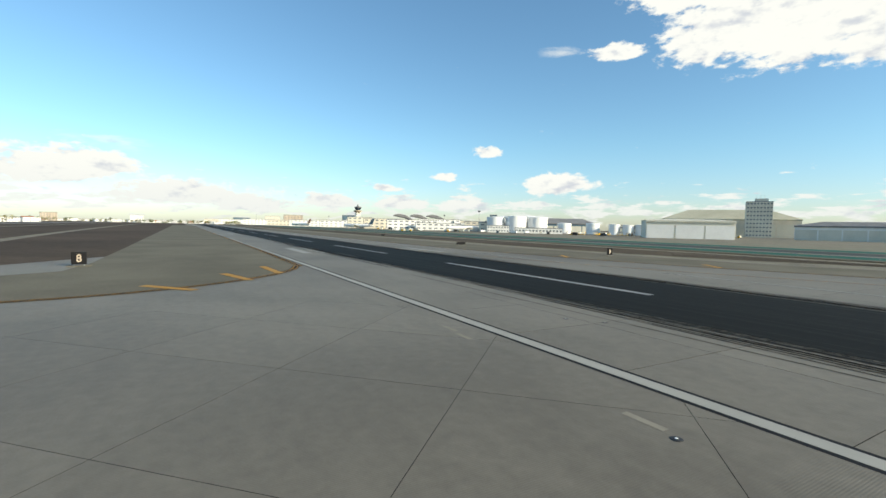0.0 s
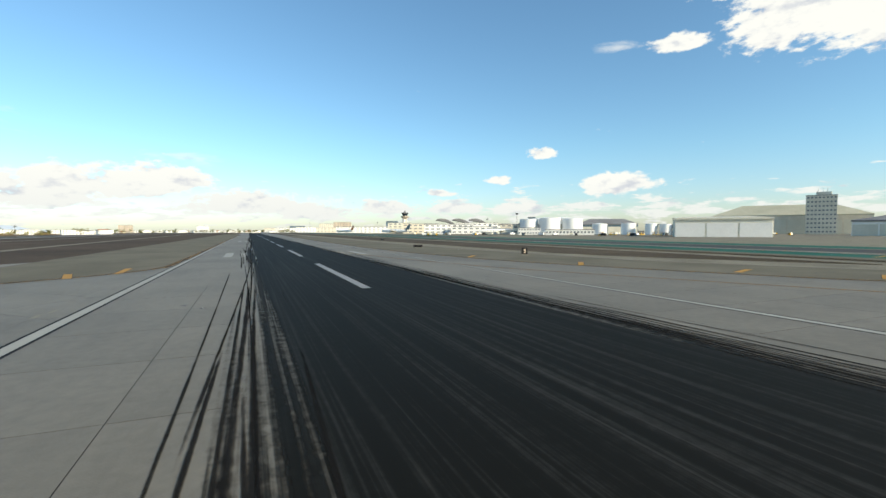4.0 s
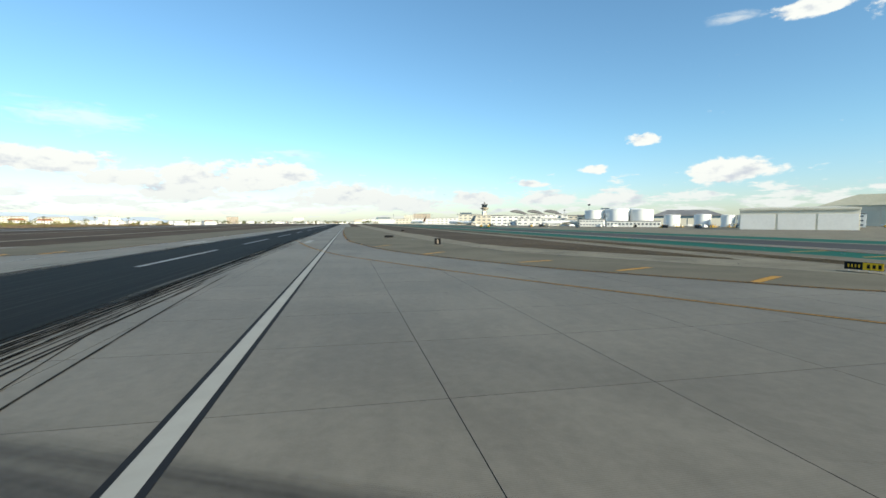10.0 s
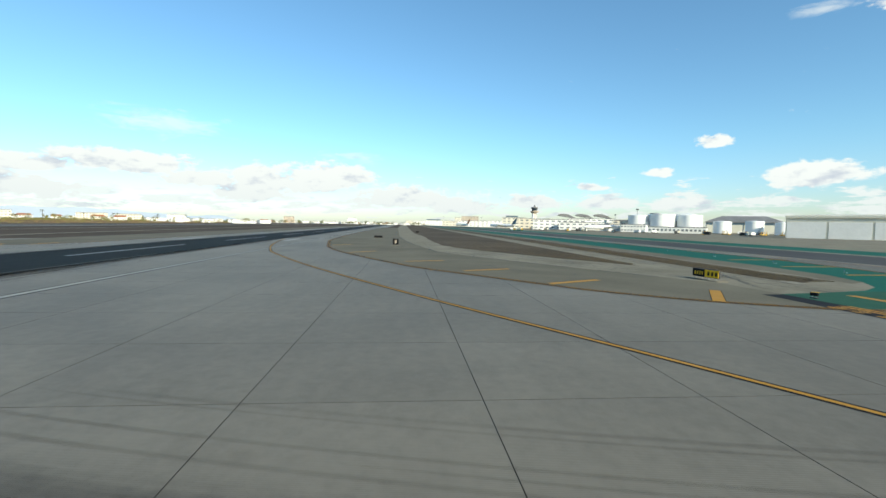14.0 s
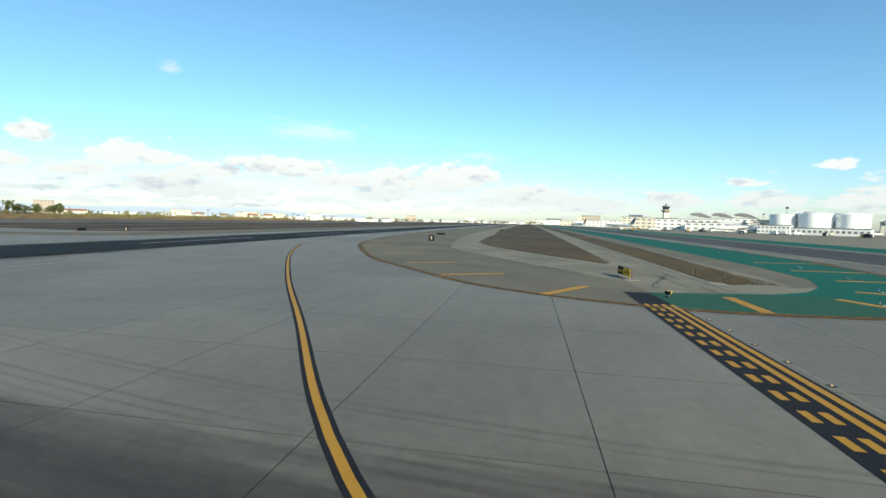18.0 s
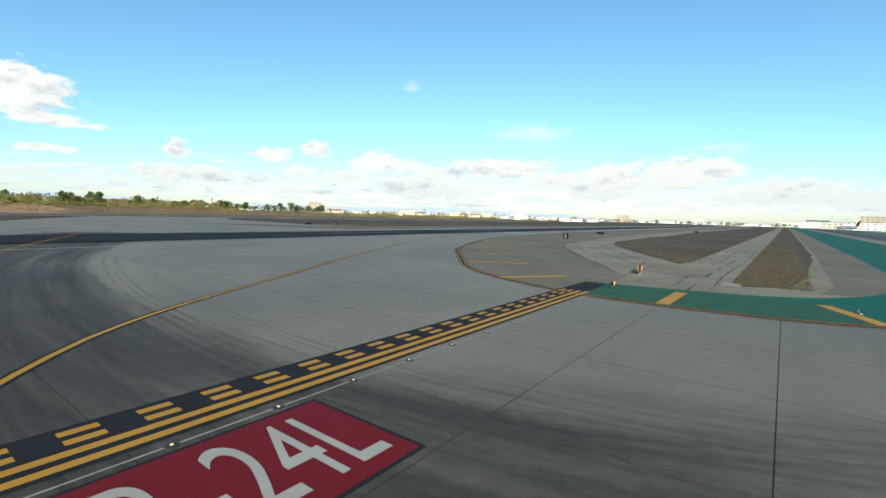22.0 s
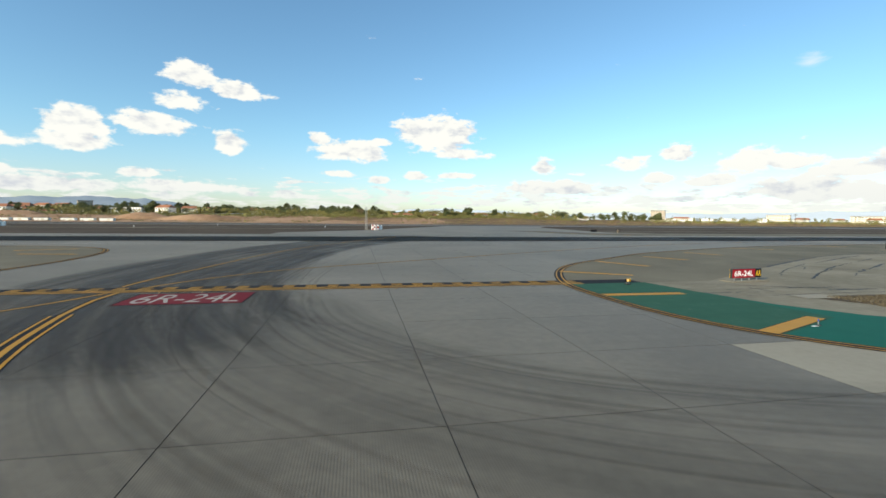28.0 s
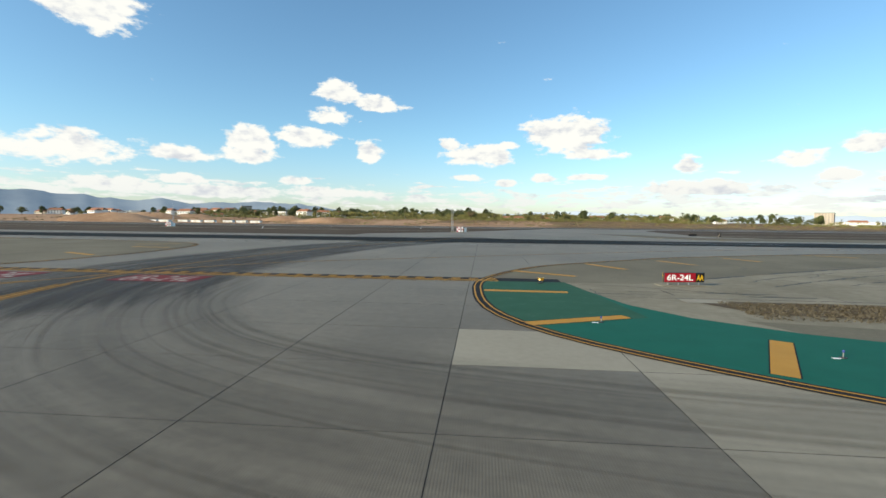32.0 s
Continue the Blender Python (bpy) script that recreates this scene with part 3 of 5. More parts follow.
bm = flat(v2(ARC_GREEN) + [(2400, -111), (400, -111), (150, -111), (116, -110.5), (100.5, -108.6), (93, -105.4), (88.6, -102), (86, -98), (84.5, -92), (83.5, -86.7)], 0.018)
whole("green_painted_shoulder", bm, GREEN, "green painted asphalt shoulder along the curved taxiway edge", "painted shoulder", kind="structure")
near_edge = [(p.x, p.y) for p in ARC_GREEN if p.y > -104.6]
bm = flat(near_edge + [(78.9, -105.4), (85.9, -102.3), (85.2, -97), (84.5, -92), (83.5, -86.7)], 0.0215)
whole("old_green_paint", bm, GREEN_OLD, "older duller green paint on the shoulder beside the hold line", "painted shoulder", kind="structure")
bm = flat([(91.5, -102.4), (99, -103.8), (160, -104.8), (2400, -105.4), (2400, -111), (400, -111), (150, -111), (116, -110.5), (100.5, -108.6), (93, -105.4)], 0.014)
whole("shoulder_strip", bm, ASPHALT, "grey asphalt strip between infield dirt and green paint", "shoulder", kind="structure")
bm = flat(v2(ARC_W) + [(-1400, -40), (-900, -30)], 0.012)
whole("shoulder_west", bm, ASPHALT, "brown-grey asphalt shoulder island beside the crossing", "shoulder", kind="structure")
bm = flat(v2(ARC_NE) + [(900, 48.5), (215, 48.6), (170, 48.8), (158, 50), (150, 60), (140, 78)], 0.012)
whole("shoulder_north", bm, ASPHALT, "grey asphalt shoulder north of the runway", "shoulder", kind="structure")


def uneven(outline, z, cell, rise, mat, name, label):
    """Earth with a crumbled rim, a little proud of the pavement."""
    bm = flat(outline, z)
    bmesh.ops.subdivide_edges(bm, edges=[e for e in bm.edges if e.is_boundary and e.calc_length() < 120], cuts=5)
    for v in bm.verts:
        w = noise.noise_vector(v.co * 0.21)
        v.co.x += w.x * cell
        v.co.y += w.y * cell * 0.5
    return whole(name, bm, mat, label, "infield", kind="structure")


uneven([(111.5, -88.2), (134, -88.8), (330, -89.6), (2300, -89.8), (2300, -56), (312, -58), (260, -61), (205, -61), (170, -62.4), (155, -66), (144, -70.6), (128, -79)],
       0.035, 1.2, 0.03, DIRT, "infield_dirt_north", "brown dry dirt infield with a ragged edge")
uneven([(91.2, -95.7), (330, -96.0), (2300, -96.4), (2300, -105), (210, -104.2), (160, -104.3), (113, -102.5), (94, -100.2)],
       0.035, 0.9, 0.03, DIRT, "infield_dirt_south", "narrow strip of brown dirt and dry grass")

# ---- markings ----


def marking(name, bm, mat, label, group=""):
    return whole(name, bm, mat, label, "marking", group, "structure")


for y, side in ((22.4, "north"), (-22.4, "south")):
    bm = bmesh.new()
    ribbon(straight(-1300, y, 2300, y), 1.16, 0.006, bm)
    marking("edge_line_border", bm, BLACK, "black border under the white runway edge line")
    marking("runway_edge_line", ribbon(straight(-1300, y, 2300, y), 0.72, 0.011), WHITE, "white runway edge line with worn paint", "runway edge lines")
for k in range(-14, 30):
    x = 119.0 + 63.6 * k
    marking("centreline_stripe", ribbon(straight(x, 0, x + 38, 0), 0.92, 0.012 if -140 < x < 100 else 0.019), DULL_WHITE, "white runway centreline stripe dulled by rubber", "centreline stripes")
for x, n in ((186, 2), (338, 2), (490, 1), (-118, 2), (642, 1)):
    for s in (1, -1):
        for k in range(n):
            yy = s * (12.2 + 3.55 * k)
            marking("touchdown_bar", ribbon(straight(x, yy, x + 20, yy), 1.85, 0.012), WHITE, "white touchdown zone bar", "touchdown bars")
for y in (190.5, 235.5):
    marking("far_runway_edge_line", ribbon(straight(-1300, y, 2300, y), 0.92, 0.0), WHITE, "white edge line of the far runway", "runway edge lines")


def double_yellow(line, z, label):
    bm = ribbon(line, 0.96, z)
    marking("edge_marking_border", bm, BLACK, "black band under the double yellow line")
    for o in (-0.25, 0.25):
        marking("taxiway_edge_line", ribbon(line, 0.13, z + 0.006, None, o), YELLOW, label, "taxiway edge lines")


for arc in (ARC_SE[18:], ARC_GREEN[:-4], ARC_W, ARC_NE[:-6]):
    double_yellow(arc, 0.024, "yellow taxiway edge line following the curved shoulder")

LEAD_1 = smooth([(204, -11.2), (164, -18.4), (140, -24.6), (128.5, -29), (106.7, -39.2), (82, -52.8), (64.4, -63.4), (54.2, -69.4), (48.6, -73.4), (45, -77), (41.4, -82), (39.0, -87.4), (39.4, -93), (40.4, -97.6), (42.5, -104.6), (46, -112), (52, -119.5), (62, -126), (76, -130.5), (100, -133), (160, -133), (900, -133)])
LEAD_2 = smooth([(69, 12), (61, -4), (54.5, -18), (47.9, -33.4), (44.4, -46), (42, -56), (39.9, -69.6), (38.4, -78.5), (37.9, -84)])
LEAD_3 = smooth([(38.4, -87), (36.4, -92), (32, -98.5), (24, -107), (12, -115), (-8, -125), (-40, -131), (-120, -133), (-700, -133)])
for line, nm in ((LEAD_1, "yellow taxiway centreline with black borders, curving to the runway"), (LEAD_2, "yellow taxiway centreline crossing to the runway"), (LEAD_3, "yellow taxiway centreline curving westwards")):
    marking("centreline_border", ribbon(line, 0.62, 0.009 + 0.002 * len(bpy.data.objects) % 0.003), BLACK, "black border of the yellow taxiway line")
    marking("taxiway_centreline", ribbon(line, 0.28, 0.017), YELLOW, nm, "taxiway centrelines")

# broken side lines that widen the centrelines before the hold line
for line, first_y in ((LEAD_1, -88.0), (LEAD_3, -88.4)):
    stretch = [p for p in line if -118 < p.y < first_y]
    walked, pieces, piece = 0.0, [], []
    for p, q in zip(stretch, stretch[1:]):
        if walked % 3.6 < 2.6:
            piece.append(p)
        elif len(piece) > 1:
            pieces.append(piece)
            piece = []
        else:
            piece = []
        walked += (q - p).length
    for piece in pieces:
        for o in (-0.5, 0.5):
            marking("side_dash_border", ribbon([p.copy() for p in piece], 0.30, 0.0075, None, o), BLACK, "black border of a yellow side dash")
            marking("side_dash", ribbon([p.copy() for p in piece], 0.15, 0.0165, None, o), YELLOW, "yellow dash beside the taxiway centreline", "side dashes")

# hold line: two dashed rows towards the runway, two solid rows before them
marking("hold_line_bed", rect(16.5, -87.2, 83.2, -84.55, 0.020), BLACK, "black band under the yellow hold line")
for y in (-86.23, -86.85):
    marking("hold_line_solid", rect(17.5, y - 0.16, 77.2, y + 0.16, 0.026), YELLOW, "solid yellow runway hold line", "hold line rows")
for y, shift in ((-85.0, 0.0), (-85.61, 0.0)):
    for k in range(33):
        x = 17.9 + 1.82 * k
        marking("hold_line_dash", rect(x, y - 0.16, x + 0.91, y + 0.16, 0.026), YELLOW, "yellow dash of the runway hold line", "hold line dashes")
marking("saw_cut", rect(38, -87.66, 75.5, -87.58, 0.006), CONCRETE_NEW, "pale sealed saw cut between the stop bar lights")

for x in (41.0, 23.4):
    hp = marking("hold_position_sign_marking", rect(x - 0.12, -92.53, x + 8.12, -87.93, 0.008), BLACK, "red painted hold position marking with white characters on the pavement", "painted hold signs")
    part("panel", rect(x, -92.4, x + 8.0, -88.06, 0.014), RED, hp, "dark red painted panel")
    part("characters", moved(text_mesh("6R-24L", 3.35, 6.95, 0.0), pose(x + 0.62, -91.9, 0.020)), WHITE, hp, "white painted runway designation")

BARS = [((135, -41.0), (141, -46)), ((115.4, -52.0), (117.8, -58.2)), ((102.0, -59.5), (104.9, -66.0)), ((89.8, -66.8), (93.3, -73.4)), ((79.2, -77.5), (85.6, -81.7)),
        ((75.8, -92.8), (82.7, -92.9)), ((78.3, -104.9), (84.6, -102.2)), ((87.4, -112.7), (90.6, -107.2)), ((101.2, -119.8), (100.8, -111.6)), ((113.4, -122.6), (113.0, -113.0)), ((128.4, -124.8), (127.2, -114.4)),
        ((130.9, 49.0), (136.2, 51.5)), ((136.7, 37.2), (141.3, 41.3)), ((142.6, 32.0), (150.0, 34.0)), ((148.4, 28.0), (158, 28.6)),
        ((17.4, -68), (9.4, -64)), ((16.6, -50), (8.4, -49)), ((10.4, -38), (3.4, -42)), ((163, -33.6), (169.5, -38))]
for (xa, ya), (xb, yb) in BARS:
    marking("shoulder_bar_border", ribbon(straight(xa, ya, xb, yb), 1.06, 0.0295), BLACK, "thin black border of the yellow bar")
    marking("shoulder_bar", ribbon(straight(xa, ya, xb, yb), 0.95, 0.031), YELLOW, "broad yellow bar painted across the shoulder", "shoulder bars")

# rubber, tyre marks and traffic film
bm = bmesh.new()
ribbon([Vector((x, 0)) for x in range(-700, 1500, 20)], 25.5, 0.0155, bm)
whole("rubber_deposit", bm, RUBBER, "black rubber deposit down the middle of the runway", "rubber", kind="stuff")
bm = bmesh.new()
ribbon([Vector((x, 213)) for x in range(-900, 1500, 20)], 24, 0.003, bm)
whole("rubber_deposit", bm, RUBBER, "black rubber deposit down the far runway", "rubber", kind="stuff")
rnd = random.Random(5)


def tyre_mark(line, width, z, mat, off=0.0, label="long black tyre mark along the runway"):
    whole("tyre_mark", ribbon(line, width, z, None, off), mat, label, "tyre mark", "tyre marks", "structure")


for k in range(96):
    s = rnd.choice((1, -1))
    y = s * (10.2 + abs(rnd.gauss(0, 1.5)))
    x = rnd.uniform(-160, 420)
    ln = rnd.uniform(40, 130)
    dy = rnd.gauss(0, 0.9)
    tyre_mark(smooth([(x, y), (x + ln * 0.5, y + dy * 0.3), (x + ln, y + dy)], 6), rnd.uniform(0.12, 0.34), 0.0175 + 0.00004 * k, TYRE)
for x0, y0, x1, y1, w in ((118, -11.6, 58, -12.2, 0.5), (112, -12.3, 60, -12.9, 0.2), (106, -12.8, 60, -13.5, 0.26), (104, -13.2, 62, -14.6, 0.28), (110, -13.9, 60, -17.2, 0.24), (190, -10.6, 84, -11.2, 0.4),
                        (220, -10.2, 100, -11.9, 0.22), (60, -12.4, 10, -13.0, 0.45), (58, -14.8, 14, -15.9, 0.28), (150, -11.4, 96, -13.0, 0.18), (128, 11.2, 70, 12.0, 0.4), (160, 11.0, 84, 13.0, 0.22), (100, 12.4, 40, 14.2, 0.25),
                        (100, -11.2, 52, -15.0, 0.16), (96, -12.0, 66, -16.0, 0.14), (140, -12.4, 80, -12.2, 0.3)):
    tyre_mark(smooth([(x0, y0), (0.6 * x0 + 0.4 * x1, 0.7 * y0 + 0.3 * y1), (x1, y1)], 3), w, 0.0222 + 0.0001 * w, TYRE)
turn = smooth([(62, -10), (52, -34), (46, -56), (43, -75), (42.6, -90), (45, -103), (51, -113), (60, -120.5), (74, -125.5), (96, -128), (150, -128.5)])
for k in range(34):
    o = -5 + 18 * (k + rnd.uniform(0.1, 0.7)) / 34
    a = rnd.randint(0, len(turn) - 26)
    b = min(len(turn), a + rnd.randint(20, 50))
    tyre_mark([p.copy() for p in turn[a:b]], rnd.uniform(0.16, 0.6), 0.0062 + 0.00004 * k, TYRE_FAINT, o, "faint curved tyre mark sweeping through the turn")
bm = ribbon(smooth([(80, 26), (66, 4), (57, -13), (46.5, -36), (41.8, -58), (40.4, -72), (41, -86), (45, -100), (53, -112)], 2), 27, 0.0052)
whole("traffic_film", bm, SWEPT_FILM, "dark traffic film along the taxi route across the runway", "stain", kind="stuff")
bm = ribbon(turn[len(turn) // 2 - 14:], 25, 0.0056, None, 4.0)
whole("turn_film", bm, SWEPT_TURN, "curved dark tyre film swept through the turn", "stain", kind="stuff")

# ---- signs and lights on the airfield ----


def upright(bm):
    """Turns letters lying flat so that they stand up and read from -y."""
    return moved(bm, pose(0, 0, 0, 90, 0, 0))


def distance_sign(x, y, rz):
    t = thing("distance_sign", x, y, 0.012, rz, "black runway distance sign with a white 8 on a concrete pad", "airfield sign", "distance signs")
    part("pad", bx(bmesh.new(), 0, 0.2, 0.0, 0.06, 2.6, 1.6, 0.02), CONCRETE_OLD, t, "pale concrete pad")
    for dx in (-0.5, 0.5):
        part("leg", lathe([(0.04, 0.06), (0.04, 0.3)], 8, at=(dx, 0, 0)), METAL, t)
    face = part("panel", box(0, 0, 0.26, 1.78, 1.5, 0.2, 0.03), SIGN_BLACK, t)
    part("frame", box(0, 0.03, 0.22, 1.82, 1.58, 0.14, 0.02), DARK_METAL, t)
    part("numeral", moved(upright(text_mesh("8", 0.98, 0.52, 0.01)), pose(-0.26, -0.106, 0.52)), WALL_TAN, face, "white numeral")
    return t


s8 = distance_sign(165.5, -49.6, -96)
copy_thing(s8, pose(164.6, 49.4, 0.012, 0, 0, -84))


def low_sign(x, y, rz, label, length=3.2):
    t = thing("airfield_sign", x, y, 0.012, rz, label, "airfield sign", "low dark signs")
    part("pad", bx(bmesh.new(), 0, 0, 0, 0.05, length + 0.8, 1.2, 0.02), CONCRETE_OLD, t)
    for dx in (-length / 3, length / 3):
        part("leg", lathe([(0.04, 0.05), (0.04, 0.26)], 8, at=(dx, 0, 0)), METAL, t)
    part("panel", box(0, 0, 0.24, 1.05, length, 0.24, 0.03), SIGN_BLACK, t)
    part("cap", box(0, 0, 1.05, 1.08, length + 0.04, 0.28, 0.01), DARK_METAL, t)
    return t


low_sign(219.5, -42, -94, "low black airfield sign on a concrete pad")
low_sign(160, 61, 10, "low dark airfield sign beside the dirt verge")
low_sign(330, -60, -94, "low black airfield sign on the infield", 2.0)

rs = thing("runway_hold_sign", 94.4, -86.9, 0.012, 8, "red hold sign 6R-24L with a black and yellow AA panel", "airfield sign")
part("pad", bx(bmesh.new(), 0, 0, 0, 0.06, 4.8, 1.5, 0.02), CONCRETE_OLD, rs, "pale concrete pad")
part("housing", box(0, 0, 0.3, 1.22, 3.9, 0.26, 0.03), DARK_METAL, rs)
for dx in (-1.5, -0.5, 0.5, 1.5):
    part("leg", lathe([(0.045, 0.06), (0.045, 0.32)], 8, at=(dx, 0, 0)), METAL, rs)
red = part("red_panel", box(-0.42, -0.135, 0.34, 1.18, 2.98, 0.02), SIGN_RED, rs, "red panel with white letters")
part("letters", moved(upright(text_mesh("6R-24L", 0.56, 2.5, 0.012)), pose(-1.67, -0.152, 0.48)), SIGN_WHITE, red)
yel = part("location_panel", box(1.5, -0.135, 0.34, 1.18, 0.84, 0.02), SIGN_BLACK, rs, "black panel with yellow letters")
part("letters", moved(upright(text_mesh("AA", 0.56, 0.66, 0.012)), pose(1.17, -0.152, 0.48)), SIGN_YELLOW, yel)
bk = part("back_black_panel", box(1.0, 0.135, 0.34, 1.18, 1.8, 0.02), SIGN_BLACK, rs, "black back panel with pale marks")
for k in range(4):
    part("mark", box(0.4 + 0.36 * k, 0.15, 0.56, 0.92, 0.16, 0.012), SIGN_YELLOW, bk)
by = part("back_yellow_panel", box(-0.95, 0.135, 0.34, 1.18, 1.98, 0.02), SIGN_YELLOW, rs, "yellow back panel with dark marks")
for k in range(3):
    part("mark", box(-1.6 + 0.55 * k, 0.15, 0.52, 0.98, 0.3, 0.012), SIGN_BLACK, by)

gl = thing("runway_guard_light", 81.1, -87.7, 0.02, 20, "yellow twin runway guard light on a black painted pad", "airfield light")
part("base", box(0, 0, 0, 0.12, 0.75, 0.45, 0.02), DARK_METAL, gl)
for dx in (-0.2, 0.2):
    part("leg", lathe([(0.03, 0.1), (0.03, 0.32)], 8, at=(dx, 0, 0)), METAL, gl)
ghouse = part("housing", box(0, 0, 0.3, 0.70, 0.85, 0.3, 0.05), SIGN_BLACK, gl, "black housing")
part("visor", box(0, -0.2, 0.70, 0.73, 0.85, 0.3), SIGN_YELLOW, ghouse, "yellow visor")
for dx in (-0.21, 0.21):
    lamp = part("lamp", lathe([(0.15, -0.22), (0.16, -0.16), (0.16, -0.1)], 16), LENS_AMBER if dx > 0 else LAMP_LIT, ghouse, "round amber lamp")
    lamp.matrix_local = pose(dx, 0, 0.51, -90, 0, 0)


gl.scale = (0.72, 0.72, 0.72)


def inset_light(x, y, mat, label, group):
    t = thing("inset_light", x, y, 0.004, 0, label, "airfield light", group)
    part("ring", lathe([(0.19, 0.0), (0.18, 0.012), (0.12, 0.022)], 14), DARK_METAL, t)
    part("lens", lathe([(0.05, 0.02), (0.046, 0.03), (0.03, 0.036)], 10), mat, t)
    return t


first = inset_light(42.04, -87.62, LAMP_LIT, "round stop bar light set into the pavement", "stop bar lights")
for k in range(1, 11):
    copy_thing(first, pose(42.04 + 3.0 * k, -87.62, 0.004))
amb = inset_light(75.0, -87.8, LENS_AMBER, "round amber light set into the pavement", "stop bar lights")
cl = inset_light(99.7, 25.9, LENS_WHITE, "round light fitting set into the runway shoulder", "runway lights")
for x, y in ((120, -13.5), (122, -15.4), (124.5, -17), (112, 14.5), (114, 16)):
    copy_thing(cl, pose(x, y, 0.006))
for x, y in ((100.2, 25.5), (112, 24.7), (114, 24.4)):
    marking("pale_patch", rect(x, y, x + 1.5, y + 0.3, 0.0065), CONCRETE_NEW, "small pale patch of fresh filler in the concrete", "filler patches")


def edge_light(x, y, z):
    t = thing("taxiway_edge_light", x, y, z, 0, "blue taxiway edge light on a short post beside a white plate", "airfield light", "taxiway edge lights")
    part("base", lathe([(0.16, 0), (0.15, 0.03), (0.06, 0.05)], 12), DARK_METAL, t)
    stem = part("stem", lathe([(0.025, 0.04), (0.025, 0.24)], 8), METAL, t)
    part("lens", lathe([(0.045, 0.24), (0.055, 0.27), (0.05, 0.34), (0.02, 0.37)], 12), LENS_BLUE, stem, "blue glass lens")
    part("plate", box(-0.36, -0.12, 0.0, 0.012, 0.34, 0.14), SIGN_WHITE, t, "white number plate lying flat")
    return t


el = edge_light(82.6, -104.0, 0.02)
for x, y in ((91.6, -109.8), (104, -114.5), (120, -117.5), (138, -119), (157, -120)):
    copy_thing(el, pose(x, y, 0.02))
for x in range(200, 700, 60):
    copy_thing(el, pose(x, -48 if x < 500 else -45, 0.02))

# red and white equipment shed with its mast
sh = thing("equipment_shed", 65.5, 82, -0.06, 4, "red and white chequered equipment shed beside a steel mast", "shed")
part("pad", box(0, 0, 0, 0.12, 9, 6), CONCRETE_OLD, sh)
part("wall", box(-0.7, 0, 0.1, 2.5, 3.0, 2.6, 0.03), SIGN_WHITE, sh)
for i in range(4):
    for j in range(3):
        if (i + j) % 2 == 0:
            part("chequer", box(-0.7 - 1.5 + 0.375 + 0.75 * i, -1.31, 0.15 + 0.8 * j, 0.9 + 0.8 * j, 0.72, 0.02), SIGN_RED, sh, "red painted square")
part("roof", box(-0.7, 0, 2.5, 2.64, 3.3, 2.9, 0.03), METAL, sh)
part("cabinet", box(1.9, 0.1, 0.1, 2.2, 1.1, 1.0, 0.03), SIGN_WHITE, sh, "white steel cabinet")
sdoor = part("door", box(-0.2, -1.33, 0.12, 2.1, 0.8, 0.03), METAL, sh)
part("handle", box(0.1, -1.37, 1.0, 1.15, 0.05, 0.06), DARK_METAL, sdoor)
sh2 = copy_thing(sh, pose(-106, 120, -0.06, 0, 0, 10))


def mast(x, y, h, label):
    t = thing("lattice_mast", x, y, -0.06, 15, label, "mast", "masts")
    part("base", box(0, 0, 0, 0.3, 1.4, 1.4, 0.03), CONCRETE_OLD, t)
    for dx, dy in ((-0.35, -0.35), (0.35, -0.35), (0.35, 0.35), (-0.35, 0.35)):
        part("leg", lathe([(0.05, 0.3), (0.05, h)], 6, at=(dx, dy, 0)), METAL, t)
    n = int(h / 0.9)
    bm = bmesh.new()
    for k in range(n):
        z = 0.4 + 0.9 * k
        for a in range(4):
            m = pose(0, 0, z, 0, 0, 90 * a)
            ln = math.hypot(0.7, 0.9)
            r = bmesh.ops.create_cube(bm, size=1, matrix=m @ pose(0, -0.35, 0.45, 0, (-1) ** k * 52, 0) @ Matrix.Diagonal((ln, 0.035, 0.035, 1)))
    part("bracing", bm, METAL, t)
    part("antenna", lathe([(0.06, h), (0.03, h + 2.2)], 8), SIGN_WHITE, t)
    return t


mast(61, 86, 10.4, "steel lattice mast with an antenna on the infield")
mast(-140, 170, 13, "slender steel mast beyond the far verge")

# small yellow and white fixtures on the far infield
for x, y in ((-20, 150), (-46, 112), (40, 128)):
    t = thing("marker_post", x, y, -0.06, 0, "small white marker post on the dirt infield", "marker", "marker posts")
    part("post", lathe([(0.12, 0), (0.12, 0.6), (0.1, 0.9)], 10), SIGN_WHITE, t)
    part("base", lathe([(0.4, 0), (0.38, 0.06)], 12), CONCRETE_OLD, t)

# service tracks across the northern dirt
for pts, w in (([(-900, 120), (-300, 112), (40, 100), (70, 96)], 3.5), ([(150, 70), (300, 82), (700, 95), (1500, 110)], 4.0), ([(180, 130), (500, 140), (1500, 160)], 4.0), ([(-46, 108), (-30, 122), (-10, 132)], 5)):
    whole("service_track", ribbon(smooth(pts, 20), w, -0.05), CONCRETE_OLD, "pale service track across the dirt", "track", kind="structure")

# ---- northern bank, trees and houses ----


BANK_Y = [258, 285, 310, 330, 350, 368, 390, 420, 470, 560, 700, 900, 1300]
BANK_RISE = [0, 0.02, 0.06, 0.22, 0.5, 0.75, 0.9, 1.0, 1.05, 1.2, 1.3, 1.4, 1.4]
BANKS = []


def bank_height(x, y, r, x0, x1, top, seed):
    w = noise.noise(Vector((x * 0.011 + seed, y * 0.02, 0))) * 1.5 + noise.noise(Vector((x * 0.05, y * 0.05, seed))) * 0.5
    edge = max(0.0, min(1.0, 8 * min(x - x0, x1 - x) / (x1 - x0)))
    low = 1.0 - 0.66 * max(0.0, min(1.0, (x - 230) / 260))
    return -0.1 + max(0.0, r * (top + w * min(1, r * 2))) * (0.35 + 0.65 * edge) * low


